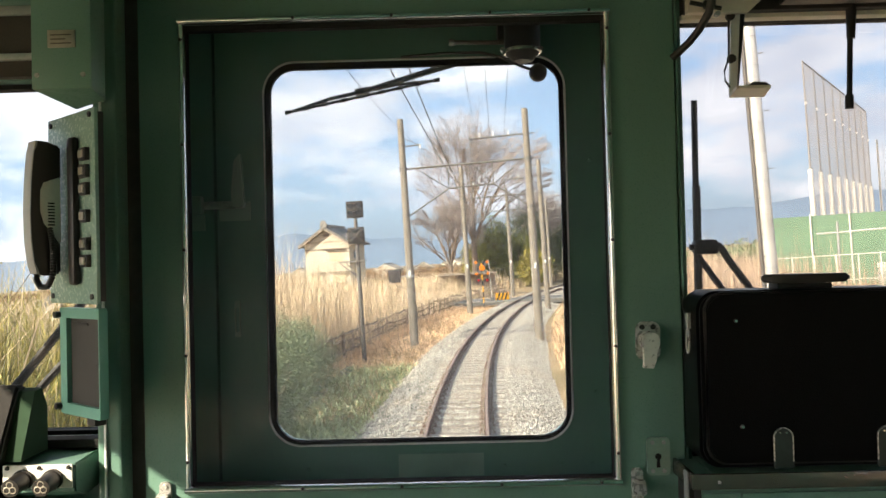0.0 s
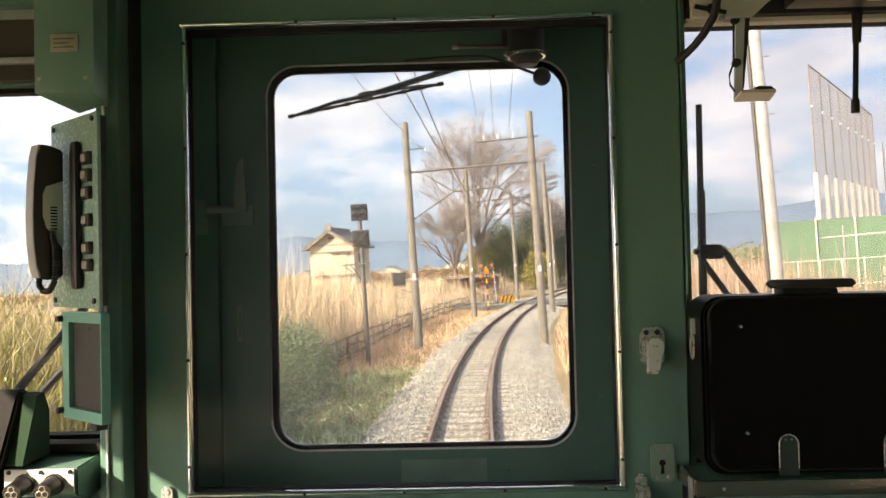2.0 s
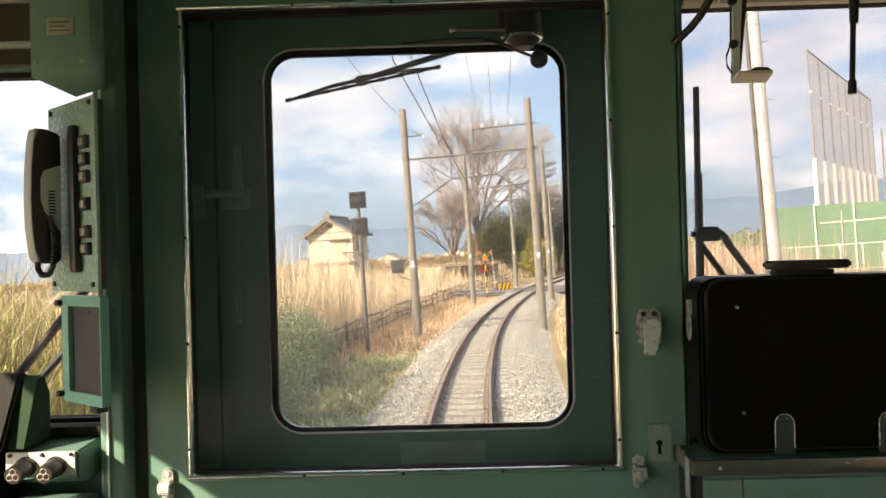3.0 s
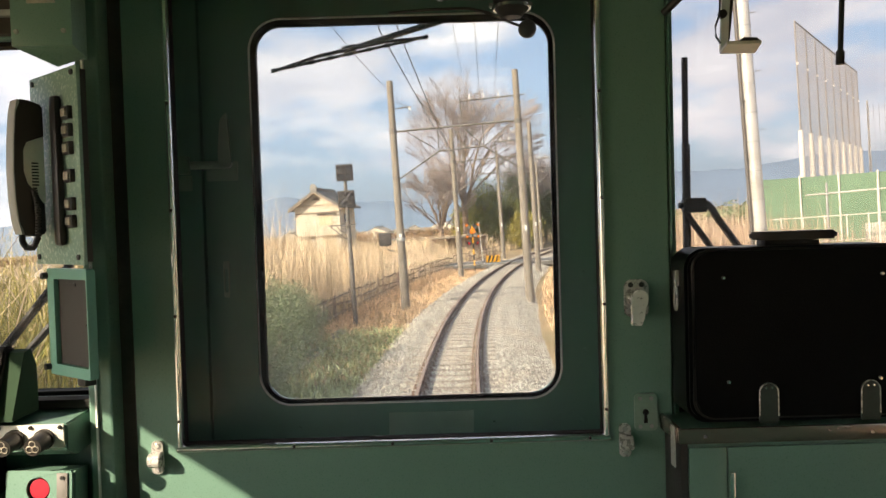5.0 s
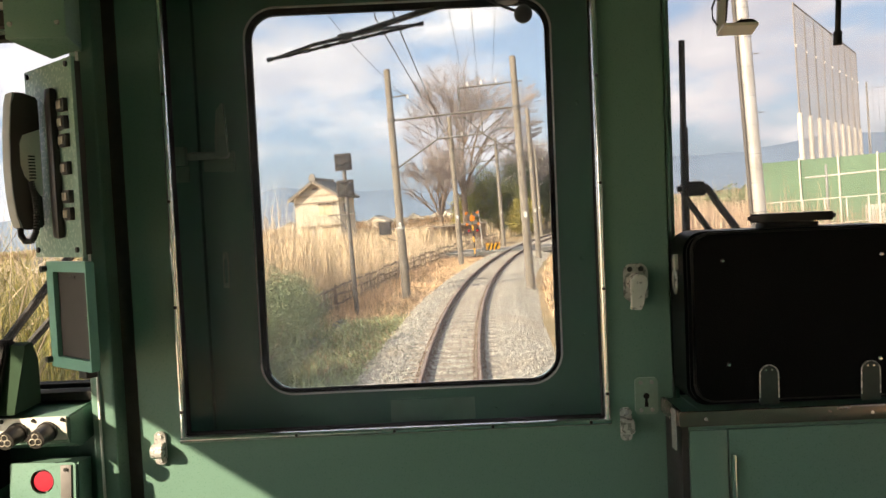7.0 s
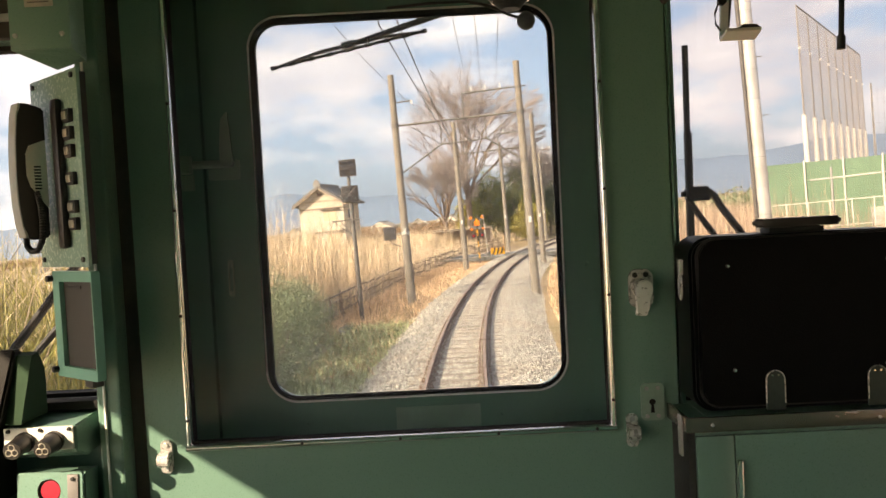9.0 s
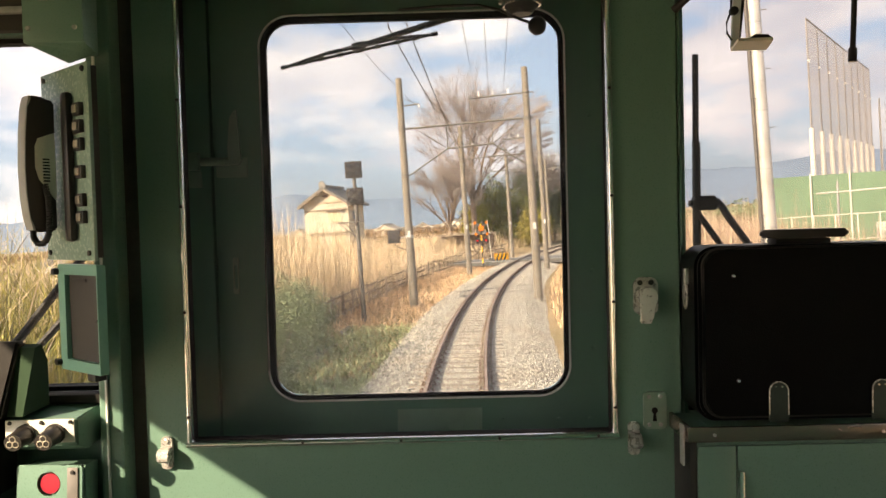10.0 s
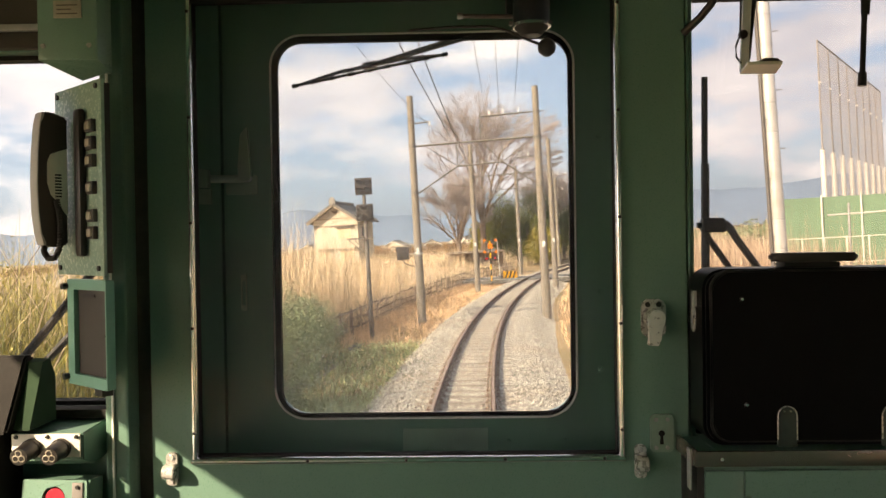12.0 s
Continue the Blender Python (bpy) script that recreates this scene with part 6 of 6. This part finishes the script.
def crossing_signal(s, off, yaw, label):
    p = line(s, off, GZ)
    t = thing("crossing_signal", label, "crossing signal", tuple(p), group="level crossing signals")
    m = Matrix.Translation(p) @ pose(0, 0, 0, 0, 0, yaw)

    def cp(nm, bm, mat, parent=t, lb=""):
        bmesh.ops.transform(bm, matrix=m, verts=bm.verts)
        return part(nm, bm, mat, parent, lb)
    for i in range(8):
        cp("post_band", R((0, 0, i * 0.42 - (0.1 if i == 0 else 0)), (0, 0, (i + 1) * 0.42), 0.055, seg=12), "yellow" if i % 2 else "warn_black")
    for a in (45, -45):
        bd = cp("cross_board", B(-0.68, 0.68, -0.07 - 0.012 * (a > 0), -0.06 - 0.012 * (a > 0), -0.1, 0.1, m=Matrix.Translation((0, 0, 3.0)) @ pose(0, 0, 0, 0, a, 0)), "orange" if off < 0 else "yellow", t, "striped cross board")
        for u in (-0.36, 0.36):
            bm = B(u - 0.14, u + 0.14, -0.09, -0.086, -0.102, 0.102, m=Matrix.Translation((0, 0, 3.0)) @ pose(0, 0, 0, 0, a, 0))
            cp("dark_stripe", bm, "galv_old", bd)
    for sd in (-1, 1):
        lm = cp("lamp", R((sd * 0.32, -0.05, 2.1), (sd * 0.32, -0.12, 2.1), 0.19, seg=18), "signal_black", t, "round warning lamp")
        cp("lens", R((sd * 0.32, -0.12, 2.1), (sd * 0.32, -0.14, 2.1), 0.09, seg=14), "red_lens", lm)
        cp("arm", R((0, 0, 2.1), (sd * 0.3, -0.03, 2.1), 0.025, seg=6), "galv_old")
    cp("loudspeaker", R((0.05, -0.05, 3.45), (0.14, -0.2, 3.42), 0.04, 0.09, seg=14), "galv_old")
    return t


crossing_signal(SC - 2.6, -3.05, 8, "yellow and black striped crossing signal with cross boards")
crossing_signal(SC + 3.4, 4.6, -20, "striped crossing signal on the far side of the road")
crossing_signal(-57, 6.0, 10, "yellow and black crossing signal passed by the train")


def barrier(s, off, w, label, yaw):
    p = line(s, off, GZ)
    t = thing("crossing_barrier", label, "barrier", tuple(p), group="crossing barriers")
    m = Matrix.Translation(p) @ pose(0, 0, 0, 0, 0, yaw)

    def cp(nm, bm, mat, parent=t, lb=""):
        bmesh.ops.transform(bm, matrix=m, verts=bm.verts)
        return part(nm, bm, mat, parent, lb)
    pn = cp("panel", B(-w / 2, w / 2, -0.02, 0.02, 0.45, 1.0), "yellow", t, "yellow board with slanted black stripes")
    k = int(w / 0.3)
    for i in range(k):
        u = -w / 2 + 0.08 + i * 0.3
        bm = bmesh.new()
        prism(bm, [(u, 0.455), (u + 0.13, 0.455), (min(w / 2, u + 0.33), 0.995), (min(w / 2, u + 0.33) - 0.13, 0.995)], "y", -0.027, -0.021)
        cp("stripe", bm, "warn_black", pn)
    for u in (-w / 2 + 0.1, w / 2 - 0.1):
        cp("leg", R((u, 0.05, -0.1), (u, 0.05, 1.05), 0.05, seg=8), "orange")
    cp("machine_box", B(-w / 2 - 0.4, -w / 2 - 0.1, -0.15, 0.15, -0.05, 0.75, bevel=0.03), "galv_old", t, "grey gate machine")
    cp("gate_arm", R((-w / 2 - 0.3, -0.2, 0.7), (-w / 2 - 0.45, -0.3, 3.6), 0.025, 0.018, seg=8), "white_post")


barrier(SC - 0.5, -2.0, 1.1, "orange crossing gate with a striped guard board", 12)
barrier(SC + 3.0, 3.6, 1.2, "orange crossing gate beside the far signal", -10)
pp = line(SC + 2.5, 3.1, GZ)
lp_ = thing("crossing_lamp", "pole with a white lamp shade over the crossing", "lamp post", tuple(pp))
part("pole", R(pp, (pp.x, pp.y, 4.4), 0.06, 0.05, seg=10), "galv", lp_)
part("shade", R((pp.x - 0.25, pp.y - 0.1, 4.35), (pp.x - 0.25, pp.y - 0.1, 4.75), 0.38, 0.08, seg=16), "white_post", lp_)
part("arm", R((pp.x, pp.y, 4.3), (pp.x - 0.25, pp.y - 0.1, 4.7), 0.03, seg=6), "galv", lp_)
cb = line(SC - 4, 3.2, GZ)
cbx = thing("control_box", "pale trackside control cabinet", "cabinet", tuple(cb))
part("body", B(cb.x - 0.3, cb.x + 0.3, cb.y - 0.25, cb.y + 0.25, GZ - 0.05, 0.7, bevel=0.02), "galv", cbx)
part("lid", B(cb.x - 0.33, cb.x + 0.33, cb.y - 0.28, cb.y + 0.28, 0.7, 0.76, bevel=0.01), "white_post", cbx)

# ---- right of the line: steel pole, golf-range nets, green screens ----
sp2 = Vector((6.26, 15.0, GZ))
top2 = Vector((6.02, 15.0, 11.5))
stp = thing("steel_pole", "tall banded silver steel pole with climbing rungs", "pole", tuple(sp2))
part("shaft", R(sp2, top2, 0.135, 0.115, seg=20), "pole_silver", stp)


def up_pole(z):
    return sp2.lerp(top2, (z - GZ) / (top2.z - GZ))


for i in range(20):
    c = up_pole(0.4 + i * 0.55)
    part("band", R(c - Vector((0, 0, 0.009)), c + Vector((0, 0, 0.009)), 0.139 - 0.001 * i, seg=18), "galv", stp)
    c = up_pole(0.62 + i * 0.55)
    e = 1 if i % 2 else -1
    part("rung", R(c + Vector((e * 0.1, -0.08, 0)), c + Vector((e * 0.2, -0.12, 0)), 0.009, seg=6), "galv_old", stp)
part("conduit", R(sp2 + Vector((-0.17, -0.03, 0)), top2 + Vector((-0.15, -0.03, 0)), 0.035, seg=8), "galv_old", stp)

P0, P1 = Vector((32.5, 70, 0)), Vector((54.4, 101, 0))
net = thing("golf_net", "very tall see-through net hung between steel poles", "net", (P0.x, P0.y, GZ))
for i in range(9):
    p = P0.lerp(P1, i / 8)
    h = 18.9
    po = part("net_pole", R((p.x, p.y, GZ), (p.x, p.y, h), 0.1, 0.07, seg=10), "net_pole", net)
    part("lamp_box", B(p.x - 0.08, p.x + 0.08, p.y - 0.22, p.y - 0.06, 15.0, 15.22, bevel=0.02), "white_post", po)
    part("white_base", R((p.x, p.y, 4.6), (p.x, p.y, 9.2), 0.24, 0.22, seg=10), "white_post", po)
bm = bmesh.new()
nx = 150
for i in range(nx + 1):
    p = P0.lerp(P1, i / nx)
    rod(bm, (p.x, p.y, 3), (p.x, p.y, 18.8), 0.013, seg=3, caps=False)
for i in range(61):
    z = 3.2 + i * 0.26
    rod(bm, (P0.x, P0.y, z), (P1.x, P1.y, z), 0.010, seg=3, caps=False)
part("net_cords", bm, "net_wire", net, smooth=None)
part("head_rope", R((P0.x, P0.y, 18.85), (P1.x, P1.y, 18.85), 0.06, seg=6), "net_pole", net)
Q0, Q1 = Vector((55.0, 100, 0)), Vector((84.0, 94, 0))
net2 = thing("golf_net", "lower see-through net behind the tall one", "net", (Q0.x, Q0.y, GZ))
for i in range(5):
    p = Q0.lerp(Q1, i / 4)
    part("net_pole", R((p.x, p.y, GZ), (p.x, p.y, 15), 0.2, 0.12, seg=10), "white_post", net2)
bm = bmesh.new()
for i in range(46):
    p = Q0.lerp(Q1, i / 45)
    rod(bm, (p.x, p.y, 3), (p.x, p.y, 14.5), 0.022, seg=3, caps=False)
for i in range(22):
    rod(bm, (Q0.x, Q0.y, 3.2 + i * 0.52), (Q1.x, Q1.y, 3.2 + i * 0.52), 0.018, seg=3, caps=False)
part("net_cords", bm, "net_wire", net2, smooth=None)

scr = thing("green_screen_fence", "green mesh screen fence on pale posts", "fence", (20, 47, GZ))
A0, A1 = Vector((24.6, 60.0, 0)), Vector((64.0, 56.0, 0))
for i in range(14):
    p, q = A0.lerp(A1, i / 14), A0.lerp(A1, (i + 1) / 14)
    d = (q - p).normalized()
    bm = bmesh.new()
    nrm = Vector((-d.y, d.x, 0)) * 0.012
    vs = [bm.verts.new(v) for v in (p + nrm, q + nrm, q - nrm, p - nrm)]
    vt = [bm.verts.new(v.co + Vector((0, 0, 4.75))) for v in vs]
    for v in vs:
        v.co.z = GZ
    for q4 in ((0, 1, 2, 3), (7, 6, 5, 4), (0, 1, 5, 4), (1, 2, 6, 5), (2, 3, 7, 6), (3, 0, 4, 7)):
        al = vs + vt
        bm.faces.new([al[k] for k in q4])
    part("screen_panel", bm, "net_green", scr, smooth=None)
    part("post", R((p.x, p.y - 0.1, GZ), (p.x, p.y - 0.1, 4.9), 0.07, seg=8), "white_post", scr)
low = thing("mesh_fence", "low pale metal fence before the green screen", "fence", (12, 36, GZ))
for i in range(22):
    x = 15.5 + i * 1.0
    part("post", R((x, 38 - 0.1 * i, GZ), (x, 38 - 0.1 * i, 2.25), 0.035, seg=6), "white_post", low)
part("top_bar", R((15.5, 38, 2.2), (36.5, 35.9, 2.2), 0.03, seg=6), "white_post", low)
part("middle_bar", R((15.5, 38, 1.0), (36.5, 35.9, 1.0), 0.03, seg=6), "white_post", low)

cage = thing("practice_cage", "green mesh practice cage with white pipe posts", "cage", (23.7, 45, GZ))
for x in (22.2, 25.15, 28.1):
    part("post", R((x, 45, GZ), (x + 0.05, 45, 3.95), 0.075, 0.065, seg=10), "galv" if x < 23 else "white_post", cage)
part("top_bar", R((22.2, 45, 3.32), (28.1, 45, 3.45), 0.05, seg=8), "white_post", cage)
part("side_bar", R((22.2, 45, 3.32), (22.9, 49, 3.32), 0.05, seg=8), "white_post", cage)
bm = bmesh.new()
for i in range(30):
    rod(bm, (22.3 + i * 0.2, 45.02, GZ), (22.3 + i * 0.2, 45.02, 3.35), 0.014, seg=3, caps=False)
for i in range(20):
    rod(bm, (22.25, 45.02, -0.4 + i * 0.19), (28.05, 45.02, -0.4 + i * 0.19), 0.014, seg=3, caps=False)
part("mesh", bm, "net_green", cage, "green wire mesh", smooth=None)
part("board", B(26.0, 28.0, 48.0, 48.1, GZ - 0.03, 1.35, bevel=0.01), "white_post", cage, "white board inside the cage")

# ---- distance ----
hv, hf = [], []
na = 240
for i in range(na + 1):
    a = radians(-75 + 150 * i / na)
    hgt = 62 + 85 * (noise.fractal(Vector((i * 0.045, 2.3, 0)), 0.9, 2.1, 4) * 0.6 + 0.45) + (40 if 5 < math.degrees(a) else 0) * min(1, max(0, (math.degrees(a) - 5) / 18))
    for rr, z in ((2300, -2), (2700, hgt * 0.45), (3000, hgt), (3400, hgt * 0.8)):
        hv.append((rr * math.sin(a), rr * math.cos(a), z))
hf = [(i * 4 + j, (i + 1) * 4 + j, (i + 1) * 4 + j + 1, i * 4 + j + 1) for i in range(na) for j in range(3)]
ho = tagged(new("hills", raw("hills", hv, hf, "hill")), "wooded hills along the horizon, blue-grey haze painted into their colour", "hills", kind="structure")
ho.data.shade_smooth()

cs = np.column_stack([rng.uniform(-190, 10, 160), rng.uniform(200, 380, 160), rng.uniform(-0.5, 1.0, 160)])
v, f = leaves(cs, None, 20000, 0.45, (3.0, 3.0, 0.7))
v[:, 2] = np.maximum(v[:, 2], GZ)
tagged(new("far_woods", raw("far_woods", v.tolist(), f.tolist(), "leaf_brown")), "far brown and green tree line behind the fields", "woods", kind="stuff")
cs = np.column_stack([rng.uniform(60, 260, 110), rng.uniform(150, 300, 110), rng.uniform(-0.5, 1.6, 110)])
v, f = leaves(cs, None, 16000, 0.45, (3.0, 3.0, 1.0))
v[:, 2] = np.maximum(v[:, 2], GZ)
tagged(new("far_woods", raw("far_woods", v.tolist(), f.tolist(), "leaf_grey")), "far grey-green tree line behind the nets", "woods", kind="stuff")
for x, y, w, h in ((-50, 260, 8, 2.6), (-24, 300, 8, 2.6), (-12, 330, 7, 2.4), (-75, 290, 8, 2.6), (2, 380, 10, 3.2), (-100, 320, 9, 2.8)):
    house("far_house", x, y, w, 9, h, 1.8, rng.uniform(-30, 30), "stucco_pale", "small far house on the plain", group="far houses")
